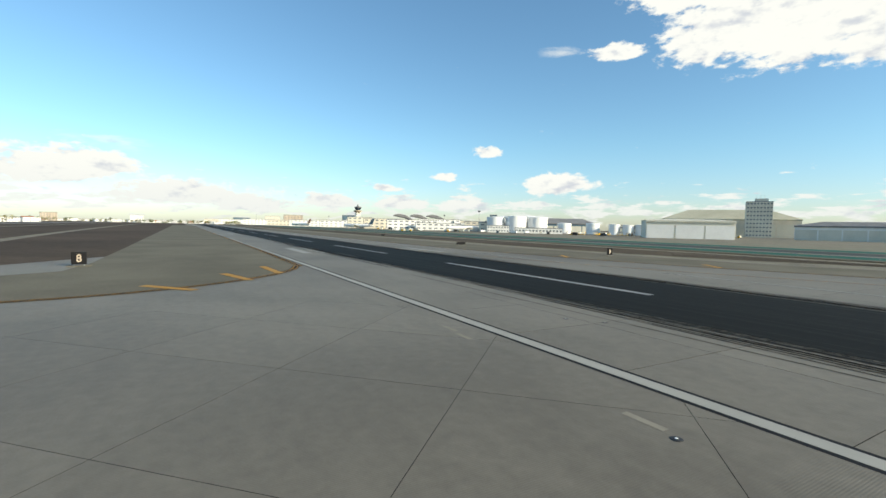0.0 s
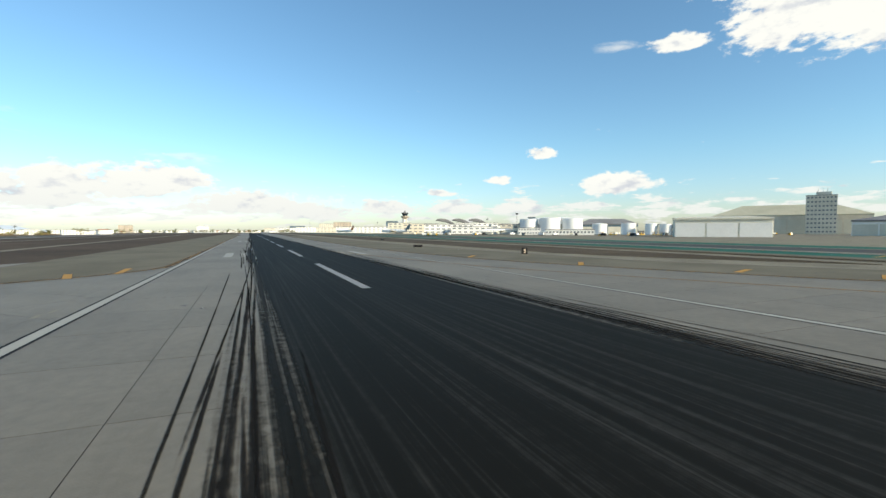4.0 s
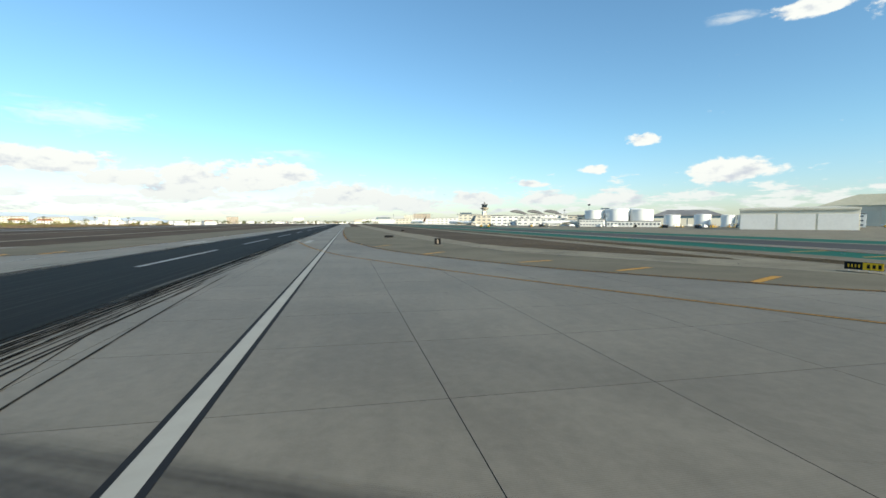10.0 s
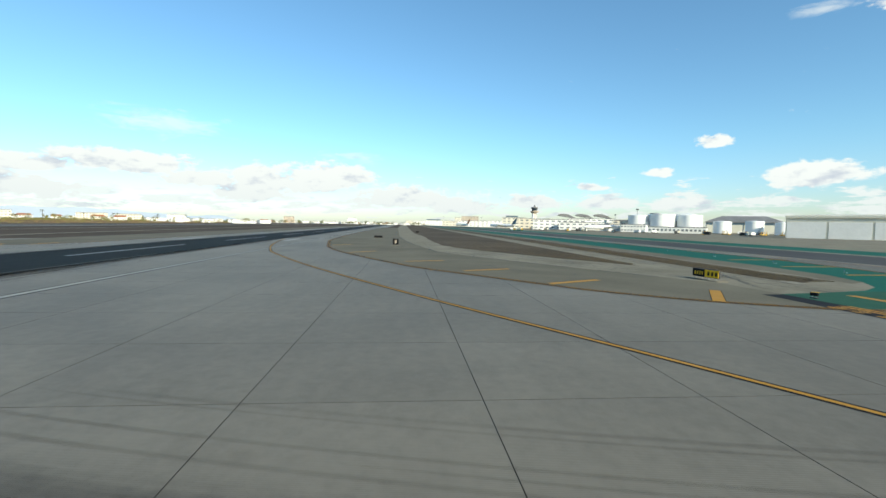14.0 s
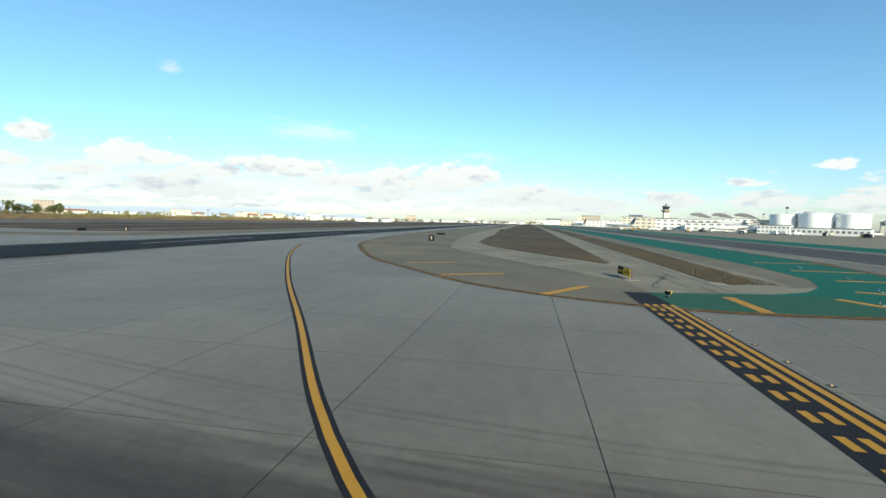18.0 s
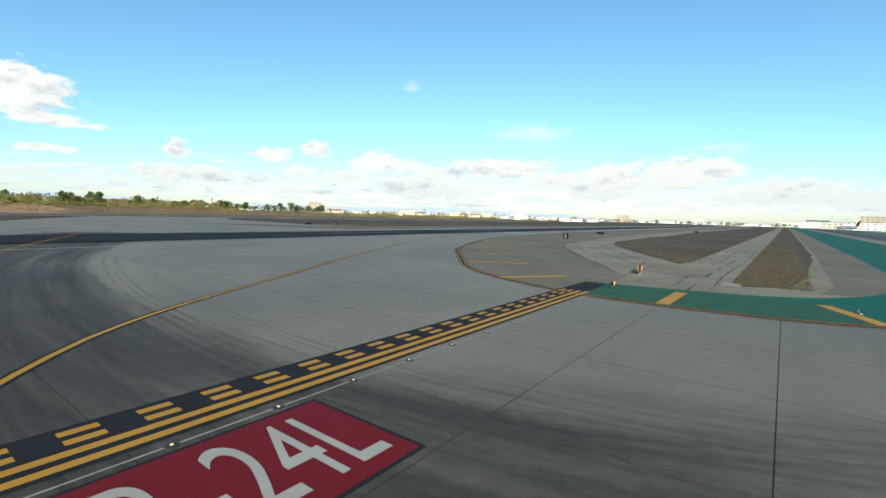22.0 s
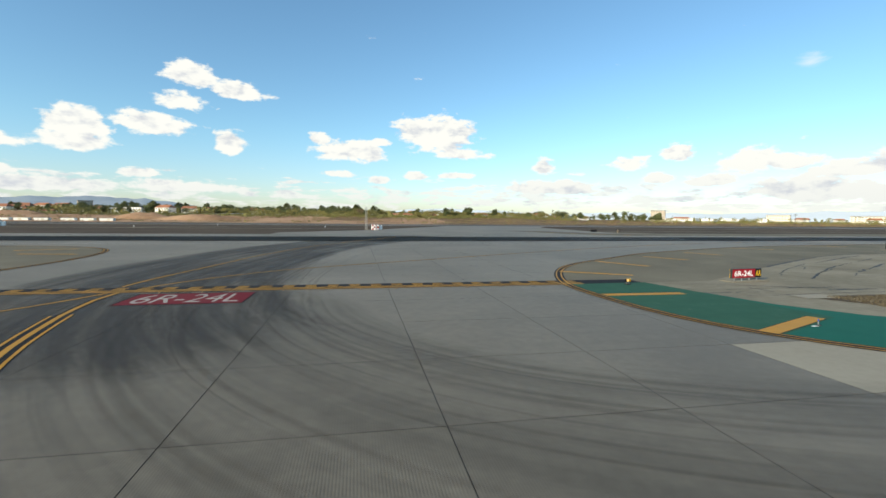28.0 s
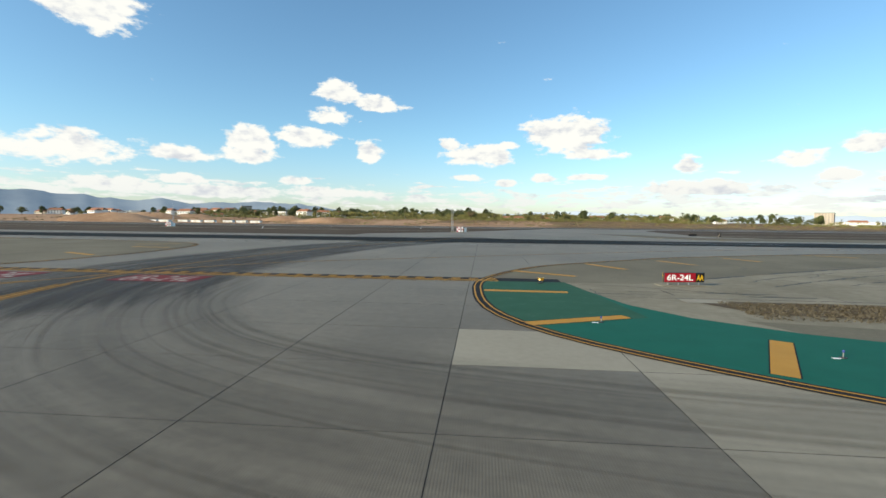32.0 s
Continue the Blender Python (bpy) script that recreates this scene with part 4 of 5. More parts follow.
def sway(x, seed):
    return 30 * noise.noise(Vector((x * 0.006, 3, seed)))


def bank(x0, x1, nx, mat, name, label, top, seed):
    BANKS.append((x0, x1, top, seed))
    bm = bmesh.new()
    rows = []
    for y, r in zip(BANK_Y, BANK_RISE):
        xs = [x0 + (x1 - x0) * i / nx for i in range(nx + 1)]
        rows.append([bm.verts.new((x, y + sway(x, seed), bank_height(x, y, r, x0, x1, top, seed))) for x in xs])
    for a, b in zip(rows, rows[1:]):
        for i in range(nx):
            f = bm.faces.new((a[i], a[i + 1], b[i + 1], b[i]))
            f.smooth = True
    return whole(name, bm, mat, label, "bank", kind="structure")


def bank_z(x, y):
    """Height of the earth at a place north of the runways."""
    best = -0.08
    for x0, x1, top, seed in BANKS:
        yy = y - sway(x, seed)
        if not x0 < x < x1 or not BANK_Y[0] < yy < BANK_Y[-1]:
            continue
        k = max(i for i in range(len(BANK_Y) - 1) if BANK_Y[i] <= yy)
        q = (yy - BANK_Y[k]) / (BANK_Y[k + 1] - BANK_Y[k])
        lo, hi = (bank_height(x, BANK_Y[m], BANK_RISE[m], x0, x1, top, seed) for m in (k, k + 1))
        best = max(best, lo + (hi - lo) * q)
    return best


bank(-160, 1500, 170, SCRUB_DIRT, "scrub_bank", "brown scrubby earth bank along the northern boundary", 5.2, 2.0)
bank(-1100, 260, 150, DIRT_ORANGE, "earth_bank", "orange bare earth bank lit by the sun", 5.4, 7.0)


def leaves_into(bm, rng, cx, cy, cz, rx, rz, n, size):
    """A clump: many small leaf blades in an uneven ball."""
    for _ in range(n):
        u, v, w = rng.gauss(0, 1), rng.gauss(0, 1), rng.gauss(0, 1)
        l = math.sqrt(u * u + v * v + w * w) or 1
        r = rng.uniform(0.55, 1.05)
        p = Vector((cx + rx * r * u / l, cy + rx * r * v / l, cz + rz * r * w / l))
        a, b = Vector((rng.gauss(0, 1), rng.gauss(0, 1), rng.gauss(0, 1))), Vector((rng.gauss(0, 1), rng.gauss(0, 1), rng.gauss(0, 0.6)))
        a.normalize()
        b = (b - a * a.dot(b))
        b.normalize()
        s = size * rng.uniform(0.6, 1.3)
        bm.faces.new([bm.verts.new(p + a * s), bm.verts.new(p + b * s * 0.55), bm.verts.new(p - a * s), bm.verts.new(p - b * s * 0.55)])


def tree(name, seed, h, spread, mat, label, clumps=16, blades=46):
    rng = random.Random(seed)
    t = thing(name, 0, -3000, 0, 0, label, "tree", "boundary trees")
    bm = lathe([(0.05 * h * 0.55, 0), (0.04 * h * 0.5, h * 0.1), (0.03 * h * 0.5, h * 0.35), (0.012 * h, h * 0.72)], 8)
    part("trunk", bm, BARK, t)
    bm, cr = bmesh.new(), bmesh.new()
    for k in range(clumps):
        a = rng.uniform(0, 6.283)
        q = rng.uniform(0.15, 1.0)
        z = h * rng.uniform(0.38, 0.92)
        rr = spread * q * math.sqrt(max(0.12, 1 - ((z / h - 0.6) / 0.42) ** 2))
        x, y = rr * math.cos(a), rr * math.sin(a)
        if k < 7:
            st, en = Vector((0, 0, h * rng.uniform(0.25, 0.5))), Vector((x, y, z))
            d = en - st
            m = Matrix.Translation((st + en) / 2) @ d.to_track_quat("Z", "Y").to_matrix().to_4x4()
            bmesh.ops.create_cone(bm, cap_ends=True, segments=5, radius1=0.022 * h * 0.5, radius2=0.006 * h, depth=d.length, matrix=m)
        leaves_into(cr, rng, x, y, z, spread * rng.uniform(0.26, 0.44), h * rng.uniform(0.07, 0.13), blades, h * 0.038)
    part("branchwork", bm, BARK, t)
    part("crown", cr, mat, t)
    return t


KINDS = [tree("tree", 1, 11, 5.2, LEAF, "broad dark green tree on the northern boundary", 24, 64), tree("tree", 2, 8.5, 4.6, LEAF_OLIVE, "olive green spreading tree on the northern boundary", 22, 60),
         tree("tree", 3, 13, 3.6, LEAF, "tall narrow dark green tree on the northern boundary", 22, 60), tree("tree", 4, 7, 4.2, LEAF_OLIVE, "low sunlit olive green tree on the northern boundary", 20, 60),
         tree("tree", 6, 9.5, 3.4, LEAF_DRY, "thin half bare brownish tree on the northern boundary", 16, 34)]


def palm(seed, h):
    rng = random.Random(seed)
    t = thing("palm_tree", 0, -3000, 0, 0, "tall slender palm tree among the houses", "tree", "palms")
    part("trunk", lathe([(0.32, 0), (0.22, h * 0.2), (0.18, h)], 8), BARK, t)
    bm = bmesh.new()
    for k in range(26):
        a, up = rng.uniform(0, 6.283), rng.uniform(-0.5, 1.0)
        pts = []
        for s in range(5):
            q = s / 4
            pts.append(Vector((math.cos(a) * 2.6 * q, math.sin(a) * 2.6 * q, h + up * 1.6 * q - 1.9 * q * q)))
        side = Vector((-math.sin(a), math.cos(a), 0)) * 0.28
        for s in range(4):
            w0, w1 = 1 - s / 4.5, 1 - (s + 1) / 4.5
            bm.faces.new([bm.verts.new(pts[s] + side * w0), bm.verts.new(pts[s] - side * w0), bm.verts.new(pts[s + 1] - side * w1), bm.verts.new(pts[s + 1] + side * w1)])
    part("fronds", bm, LEAF, t)
    return t


PALM = palm(9, 14)


CROSS = Vector((57, -21))


def bearing(az, d):
    return CROSS.x + d * math.cos(radians(az)), CROSS.y + d * math.sin(radians(az))


rng = random.Random(11)
first_used = set()


def plant(k, x, y, z, s, rz):
    src = KINDS[k] if k >= 0 else PALM
    m = pose(x, y, z, 0, 0, rz)
    if k not in first_used:
        first_used.add(k)
        src.matrix_world = m @ Matrix.Diagonal((s, s, s, 1))
        return
    o = copy_thing(src, m)
    o.scale = (s, s, s)


# the belt: dark round trees, then olive ones, then a dense dark wood to the west
for k in range(36):
    x = 300 + 12.5 * k * 0.5 + rng.uniform(-6, 6)
    y = 470 + rng.uniform(-25, 60)
    if 285 < x < 520:
        plant(rng.choice((0, 0, 2, 1)), x, y, bank_z(x, y) - 0.4, rng.uniform(0.8, 1.2), rng.uniform(0, 360))
for k in range(86):
    x = rng.uniform(20, 310)
    y = rng.uniform(400, 540)
    plant(rng.choice((3, 1, 3, 1, 4, 0, 2)), x, y, bank_z(x, y) - 0.4, rng.uniform(0.75, 1.3), rng.uniform(0, 360))
for k in range(76):
    x = rng.uniform(-290, 40)
    y = rng.uniform(480, 600)
    plant(rng.choice((0, 2, 0, 1, 2)), x, y, bank_z(x, y) - 0.4, rng.uniform(0.85, 1.45), rng.uniform(0, 360))
for k in range(24):
    x = rng.uniform(-650, -280)
    y = rng.uniform(500, 640)
    plant(rng.choice((0, 2, 4, 1)), x, y, bank_z(x, y) - 0.4, rng.uniform(0.55, 0.95), rng.uniform(0, 360))
far_bm = bmesh.new()
for k in range(120):
    x, y = bearing(rng.uniform(16, 58), rng.uniform(800, 1250))
    h, w = rng.uniform(5, 11), rng.uniform(2.5, 5)
    for c in range(5):
        leaves_into(far_bm, rng, x + rng.gauss(0, w * 0.5), y + rng.gauss(0, w * 0.5), bank_z(x, y) + h * rng.uniform(0.2, 0.85), w * 0.7, h * 0.2, 16, 0.9)
whole("far_trees", far_bm, LEAF_OLIVE, "olive green trees along the north eastern boundary", "trees", kind="stuff")
plant(0, 174, 440, bank_z(174, 440) - 0.3, 1.15, 40)
plant(2, 181, 444, bank_z(181, 444) - 0.3, 0.75, 10)
for k in range(30):
    x, y = bearing(rng.uniform(17, 100), rng.uniform(600, 1000))
    plant(-1, x, y, bank_z(x, y) - 0.3, rng.uniform(0.7, 1.1), rng.uniform(0, 360))

for mat, n, lb in ((LEAF_DRY, 4200, "dry brown scrub bushes on the bank"), (LEAF_OLIVE, 1300, "olive green scrub bushes on the bank")):
    bm = bmesh.new()
    for k in range(n):
        x, y = rng.uniform(-460, 1200), 300 + 120 * rng.random()
        if x < 0 and rng.random() < 0.35 or noise.noise(Vector((x * 0.03, y * 0.03, 8))) < -0.1:
            continue
        leaves_into(bm, rng, x, y, bank_z(x, y) + 0.2, rng.uniform(0.9, 3.0), rng.uniform(0.4, 1.2), 16, 0.5)
    whole("scrub", bm, mat, lb, "scrub", kind="stuff")
bm = bmesh.new()
for k in range(1500):
    x = rng.choice((rng.uniform(20, 330), rng.uniform(20, 330), rng.uniform(430, 1000), rng.uniform(-300, 40)))
    y = rng.uniform(385, 480)
    leaves_into(bm, rng, x, y, bank_z(x, y) + 0.9, rng.uniform(2.2, 5.2), rng.uniform(1.4, 3.0), 36, 0.75)
whole("green_shrubs", bm, LEAF_OLIVE, "sunlit green shrubs along the top of the bank", "shrubs", kind="stuff")
# the wood behind, too dense to tell one crown from the next
for mat, n, x0, x1, y0, y1, hh, lb in ((LEAF, 1300, -330, 60, 490, 620, 8.6, "dense dark green wood behind the bank"), (LEAF_OLIVE, 800, -330, 340, 450, 560, 6.2, "dense olive green wood behind the bank"),
                                       (LEAF, 420, 40, 480, 520, 680, 6.0, "dark green far trees behind the houses")):
    bm = bmesh.new()
    for k in range(n):
        x, y = rng.uniform(x0, x1), rng.uniform(y0, y1)
        tall = hh * (0.65 + 0.7 * (0.5 + noise.noise(Vector((x * 0.02, y * 0.02, 4)))))
        leaves_into(bm, rng, x, y, bank_z(x, y) + tall * rng.uniform(0.5, 1.1), rng.uniform(2.0, 4.6), rng.uniform(1.5, 2.8), 40, 0.8)
    whole("far_wood", bm, mat, lb, "wood", kind="stuff")


def knoll(x, y, r, h, seed):
    """A bare worn hump of earth."""
    bm = bmesh.new()
    rings = []
    for i in range(7):
        q = i / 6
        ring = []
        for k in range(22):
            a = 6.2832 * k / 22
            n = 1 + 0.35 * noise.noise(Vector((math.cos(a) * 1.3, math.sin(a) * 1.3, seed + q)))
            ring.append(bm.verts.new((r * (1 - q * 0.86) * n * math.cos(a) * 1.8, r * (1 - q * 0.86) * n * math.sin(a), h * (1 - (1 - q) ** 1.6) * (1 + 0.2 * noise.noise(Vector((k * 0.7, q * 3, seed)))))))
        rings.append(ring)
    for p, c in zip(rings, rings[1:]):
        for k in range(22):
            bm.faces.new((p[k], p[(k + 1) % 22], c[(k + 1) % 22], c[k])).smooth = True
    bm.faces.new(rings[-1])
    ob = whole("earth_mound", bm, DIRT_ORANGE, "bare orange earth mound lit by the sun", "mound", "earth mounds", "structure")
    ob.matrix_world = pose(x, y, -0.6)


for k, (az, d, r, h) in enumerate(((137.5, 490, 34, 9.5), (133.5, 520, 30, 10), (128.8, 520, 26, 9), (117.8, 430, 20, 8), (111.5, 400, 24, 6.8), (108.4, 410, 20, 5.6))):
    knoll(*bearing(az, d), r, h, k * 3.1)


def house(w, d, h, wall, roof, label, flatroof=False):
    t = thing("house", 0, -3000, 0, 0, label, "house", "houses beyond the boundary")
    part("wall", box(0, 0, 0, h, w, d, 0.05), wall, t)
    if flatroof:
        part("roof", box(0, 0, h, h + 0.5, w + 0.3, d + 0.3, 0.05), ROOF_GREY, t)
    else:
        bm = bmesh.new()
        e, r = 0.6, h + d * 0.28
        p = [bm.verts.new(c) for c in ((-w / 2 - e, -d / 2 - e, h), (w / 2 + e, -d / 2 - e, h), (w / 2 + e, d / 2 + e, h), (-w / 2 - e, d / 2 + e, h), (-w / 2 + 1.5, 0, r), (w / 2 - 1.5, 0, r))]
        for f in ((0, 1, 5, 4), (2, 3, 4, 5), (1, 2, 5), (3, 0, 4), (3, 2, 1, 0)):
            bm.faces.new([p[i] for i in f])
        part("roof", bm, roof, t)
    n = max(2, int(w / 3.6))
    for s in range(max(1, int(h / 3))):
        for i in range(n):
            part("window", box(-w / 2 + (i + 0.5) * w / n, -d / 2 - 0.02, 1.0 + 3 * s, 2.3 + 3 * s, 1.5, 0.1), GLASS, t)
    part("door", box(w / 2 - 1.2, -d / 2 - 0.03, 0, 2.1, 1.0, 0.1), BARK, t)
    return t


HOUSES = [house(15, 10, 3.6, WALL_CREAM, ROOF_TILE, "cream stucco house with a clay tile roof"), house(18, 11, 6.2, WALL_WHITE, ROOF_TILE, "white two storey house with a clay tile roof"),
          house(22, 12, 6.5, WALL_WHITE, ROOF_GREY, "white flat roofed apartment block", True), house(14, 9, 3.4, WALL_TAN, ROOF_GREY, "tan single storey house with a grey roof")]
used = set()


def settle_house(k, x, y, z, rz, s=1.0):
    m = pose(x, y, z, 0, 0, rz)
    if k not in used:
        used.add(k)
        HOUSES[k].matrix_world = m
        return
    o = copy_thing(HOUSES[k], m)
    o.scale = (s, s, s)


for k in range(46):
    x, y = rng.uniform(-640, 420), rng.uniform(500, 680)
    settle_house(rng.choice((0, 0, 1, 3, 1)), x, y, bank_z(x, y) - 0.2, rng.uniform(-25, 25), rng.uniform(0.8, 1.1))
for k in range(52):
    x, y = rng.uniform(-620, -120), rng.uniform(480, 640)
    settle_house(rng.choice((0, 1, 1, 3, 2)), x, y, bank_z(x, y) + 1.5, rng.uniform(-25, 25), rng.uniform(0.9, 1.25))
for k in range(70):
    x, y = rng.uniform(-640, -100), rng.uniform(450, 620)
    plant(rng.choice((0, 2, 1, 2, 4)), x, y, bank_z(x, y) - 0.3, rng.uniform(0.7, 1.15), rng.uniform(0, 360))
for k in range(16):
    x, y = rng.uniform(60, 330), rng.uniform(455, 520)
    settle_house(rng.choice((0, 3, 1)), x, y, bank_z(x, y) - 0.3, rng.uniform(-25, 25), 0.9)
for k in range(40):
    x, y = bearing(rng.uniform(15, 50), rng.uniform(900, 1250))
    settle_house(rng.choice((2, 2, 1, 2)), x, y, bank_z(x, y) - 0.3, rng.uniform(-70, -30), rng.uniform(0.8, 1.15))
for k in range(110):
    x, y = bearing(rng.uniform(-3.5, 16), rng.uniform(1500, 2300))
    settle_house(rng.choice((2, 2, 3, 2, 0)), x, y, 0, rng.uniform(-120, -60), rng.uniform(0.7, 1.25))
far_bm = bmesh.new()
for k in range(150):
    x, y = bearing(rng.uniform(-4, 24), rng.uniform(1250, 2200))
    h, w = rng.uniform(6, 12), rng.uniform(2.5, 5)
    for c in range(5):
        leaves_into(far_bm, rng, x + rng.gauss(0, w * 0.5), y + rng.gauss(0, w * 0.5), h * rng.uniform(0.25, 0.85), w * 0.7, h * 0.2, 16, 1.1)
whole("far_trees", far_bm, LEAF, "dark green trees among the far buildings", "trees", kind="stuff")
# long pale sheds at the foot of the bank to the north west
for k in range(13):
    t = thing("storage_shed", -150 - 16 * k, 306 + 3 * (k % 3), -0.1, 3, "long low white storage shed at the foot of the bank", "shed", "white sheds")
    part("wall", box(0, 0, 0, 2.5, 10, 5, 0.04), WALL_WHITE, t)
    part("roof", box(0, 0, 2.5, 2.7, 10.5, 5.5, 0.04), ROOF_GREY, t)
    part("door", box(rng.uniform(-3, 3), -2.53, 0, 2.1, 2.4, 0.06), WALL_GREY, t)


def block(name, az, d, w, dp, h, wall, label, storeys=6, bays=8, face=None, cat="building", group="far buildings"):
    x, y = bearing(az, d)
    t = thing(name, x, y, bank_z(x, y) - 0.5 if y > 250 else 0.0, (az - 90) if face is None else face, label, cat, group)
    part("wall", box(0, 0, 0, h, w, dp, 0.1), wall, t)
    part("roof", box(0, 0, h, h + 0.9, w + 0.6, dp + 0.6, 0.1), ROOF_GREY, t)
    fh = h / storeys
    bw = w / bays
    for s in range(storeys):
        for i in range(bays):
            part("window", box(-w / 2 + (i + 0.5) * bw, -dp / 2 - 0.05, s * fh + fh * 0.38, s * fh + fh * 0.72, bw * 0.55, 0.25), GLASS_FAR, t)
    return t


block("hotel", 121.1, 735, 17, 14, 17, WALL_TAN, "tan concrete hotel tower above the trees", 8, 5)
block("office_block", 50.4, 945, 26, 22, 22, WALL_TAN, "tan office block with rows of windows", 7, 6)
block("office_block", 38.6, 990, 36, 20, 14, WALL_CREAM, "broad cream building with a low tower", 3, 8)
block("apartment_block", 24.2, 1090, 34, 18, 14, WALL_WHITE, "white apartment block in the distance", 4, 8)
block("apartment_block", 28.5, 1010, 40, 18, 12, WALL_CREAM, "cream apartment block in the distance", 3, 9)
block("apartment_block", 31.6, 1020, 46, 18, 13, WALL_CREAM, "cream apartment block in the distance", 4, 10)
block("apartment_block", 12.8, 1600, 34, 20, 22, WALL_TAN, "tan apartment block in the distance", 6, 6)
block("office_block", 5.6, 2000, 40, 20, 24, WALL_WHITE, "white office block far along the runway", 5, 6)

# ridge of hills
def hills(az0, az1, n, d, hfun, name, label, mat):
    bm = bmesh.new()
    lo, hi = [], []
    for i in range(n + 1):
        az = az0 + (az1 - az0) * i / n
        x, y = bearing(az, d)
        fx, fy = bearing(az, d - 500)
        lo.append(bm.verts.new((fx, fy, -5)))
        hi.append(bm.verts.new((x, y, hfun(az))))
    for i in range(n):
        bm.faces.new((lo[i], hi[i], hi[i + 1], lo[i + 1])).smooth = True
    return whole(name, bm, mat, label, "hills", kind="structure")


# distance haze is mixed into these base colours; the air itself is clear
HILL_HAZE_TINT = surface("hills with blue haze in the colour", (0.25, 0.30, 0.35), (0.34, 0.39, 0.43), 0.002, 0.008, 1.0, 0.0, spec=0.0)
MOUNTAIN_HAZE_TINT = surface("mountains with pale haze in the colour", (0.58, 0.64, 0.68), (0.64, 0.70, 0.74), 0.002, 0.008, 1.0, 0.0, spec=0.0)
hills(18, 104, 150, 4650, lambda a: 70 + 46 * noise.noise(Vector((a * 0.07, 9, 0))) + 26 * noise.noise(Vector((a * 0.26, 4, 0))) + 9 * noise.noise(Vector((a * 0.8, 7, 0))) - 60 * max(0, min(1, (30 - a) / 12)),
      "mountains", "distant mountains with pale blue haze put into their colour", MOUNTAIN_HAZE_TINT)
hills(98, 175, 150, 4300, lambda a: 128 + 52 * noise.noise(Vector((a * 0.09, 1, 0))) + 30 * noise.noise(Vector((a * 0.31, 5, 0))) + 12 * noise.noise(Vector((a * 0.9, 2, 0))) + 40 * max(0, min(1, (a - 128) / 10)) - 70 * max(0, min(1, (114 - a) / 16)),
      "hills", "hills beyond the houses with blue-grey haze put into their colour", HILL_HAZE_TINT)

# ---- southern buildings ----


def tank(x, y, r, h, label):
    t = thing("fuel_tank", x, y, 0, 0, label, "storage tank", "white storage tanks")
    part("base", lathe([(r + 0.6, 0), (r + 0.6, 0.4)], 40), CONCRETE_OLD, t)
    bm = lathe([(r, 0.4), (r, h), (r * 0.55, h + r * 0.06), (0.4, h + r * 0.09)], 48)
    for f in bm.faces:
        f.smooth = len(f.verts) == 4 and abs(f.normal.z) < 0.2
    for e in bm.edges:
        e.smooth = all(f.smooth for f in e.link_faces)
    shell = part("shell", bm, TANK_WHITE, t)
    part("rim", lathe([(r + 0.12, h - 0.35), (r + 0.12, h + 0.05), (r, h + 0.08)], 48), TANK_WHITE, shell)
    st = bmesh.new()
    for k in range(26):
        a = 2.6 + k * 0.05
        bx(st, (r + 0.6) * math.cos(a), (r + 0.6) * math.sin(a), h * k / 26, h * k / 26 + 0.3, 0.9, 0.9)
    part("stair", st, METAL, shell)
    return t


def from0(az, d):
    return 90 + d * math.cos(radians(az)), 37.6 + d * math.sin(radians(az))


for az, d, r, h in ((-36.3, 700, 13.5, 22.5), (-38.8, 700, 16, 24), (-41.4, 705, 15, 23), (-40.2, 760, 17, 25.5), (-37.4, 765, 16, 25)):
    tank(*from0(az, d), r, h, "large white cylindrical fuel tank with a shallow roof")
for az, d, r, h in ((-44.6, 690, 10, 15), (-47.9, 650, 9, 15), (-50.3, 640, 7, 14), (-51.8, 640, 7, 13.5), (-53.2, 640, 7, 14)):
    tank(*from0(az, d), r, h, "smaller white cylindrical fuel tank")


def hangar(az, d, w, dp, h, rise, wall, roof, label, face, doors=4, ref=from0):
    x, y = ref(az, d)
    t = thing("hangar", x, y, 0, face, label, "hangar", "hangars")
    hw = part("wall", box(0, 0, 0, h, w, dp, 0.1), wall, t)
    bm = bmesh.new()
    p = [bm.verts.new(c) for c in ((-w / 2 - 1, -dp / 2 - 1, h), (w / 2 + 1, -dp / 2 - 1, h), (w / 2 + 1, dp / 2 + 1, h), (-w / 2 - 1, dp / 2 + 1, h), (-w * 0.3, 0, h + rise), (w * 0.3, 0, h + rise))]
    for f in ((0, 1, 5, 4), (2, 3, 4, 5), (1, 2, 5), (3, 0, 4), (3, 2, 1, 0)):
        bm.faces.new([p[i] for i in f])
    part("roof", bm, roof, t)
    for i in range(doors):
        part("door", box(-w / 2 + (i + 0.5) * w / doors, -dp / 2 - 0.15, 0, h * 0.72, w / doors * 0.94, 0.3), WALL_WHITE if wall is WALL_GREY else WALL_GREY, hw)
    part("fascia", box(0, -dp / 2 - 0.5, h - 1.6, h, w + 1.2, 1.0), roof, t)
    return t


hangar(-44.8, 860, 96, 60, 17, 9, BLUE_GREY, ROOF_GREY, "dark hangar with a grey pitched roof", -128)
hangar(-57.6, 500, 74, 44, 17, 1.5, WALL_GREY, WALL_GREY, "grey cargo hangar with a flat front", -138, 3)
hangar(-58.2, 960, 210, 80, 31, 18, WALL_CREAM, ROOF_OLIVE, "vast hangar with a weathered olive roof", -148, 6, bearing)
hangar(-68, 620, 120, 50, 16, 5, WALL_WHITE, ROOF_GREY, "long white cargo hangar on the apron", -158, 6, bearing)
hangar(-80, 560, 130, 50, 15, 5, WALL_GREY, ROOF_GREY, "long grey cargo hangar on the apron", -170, 6, bearing)
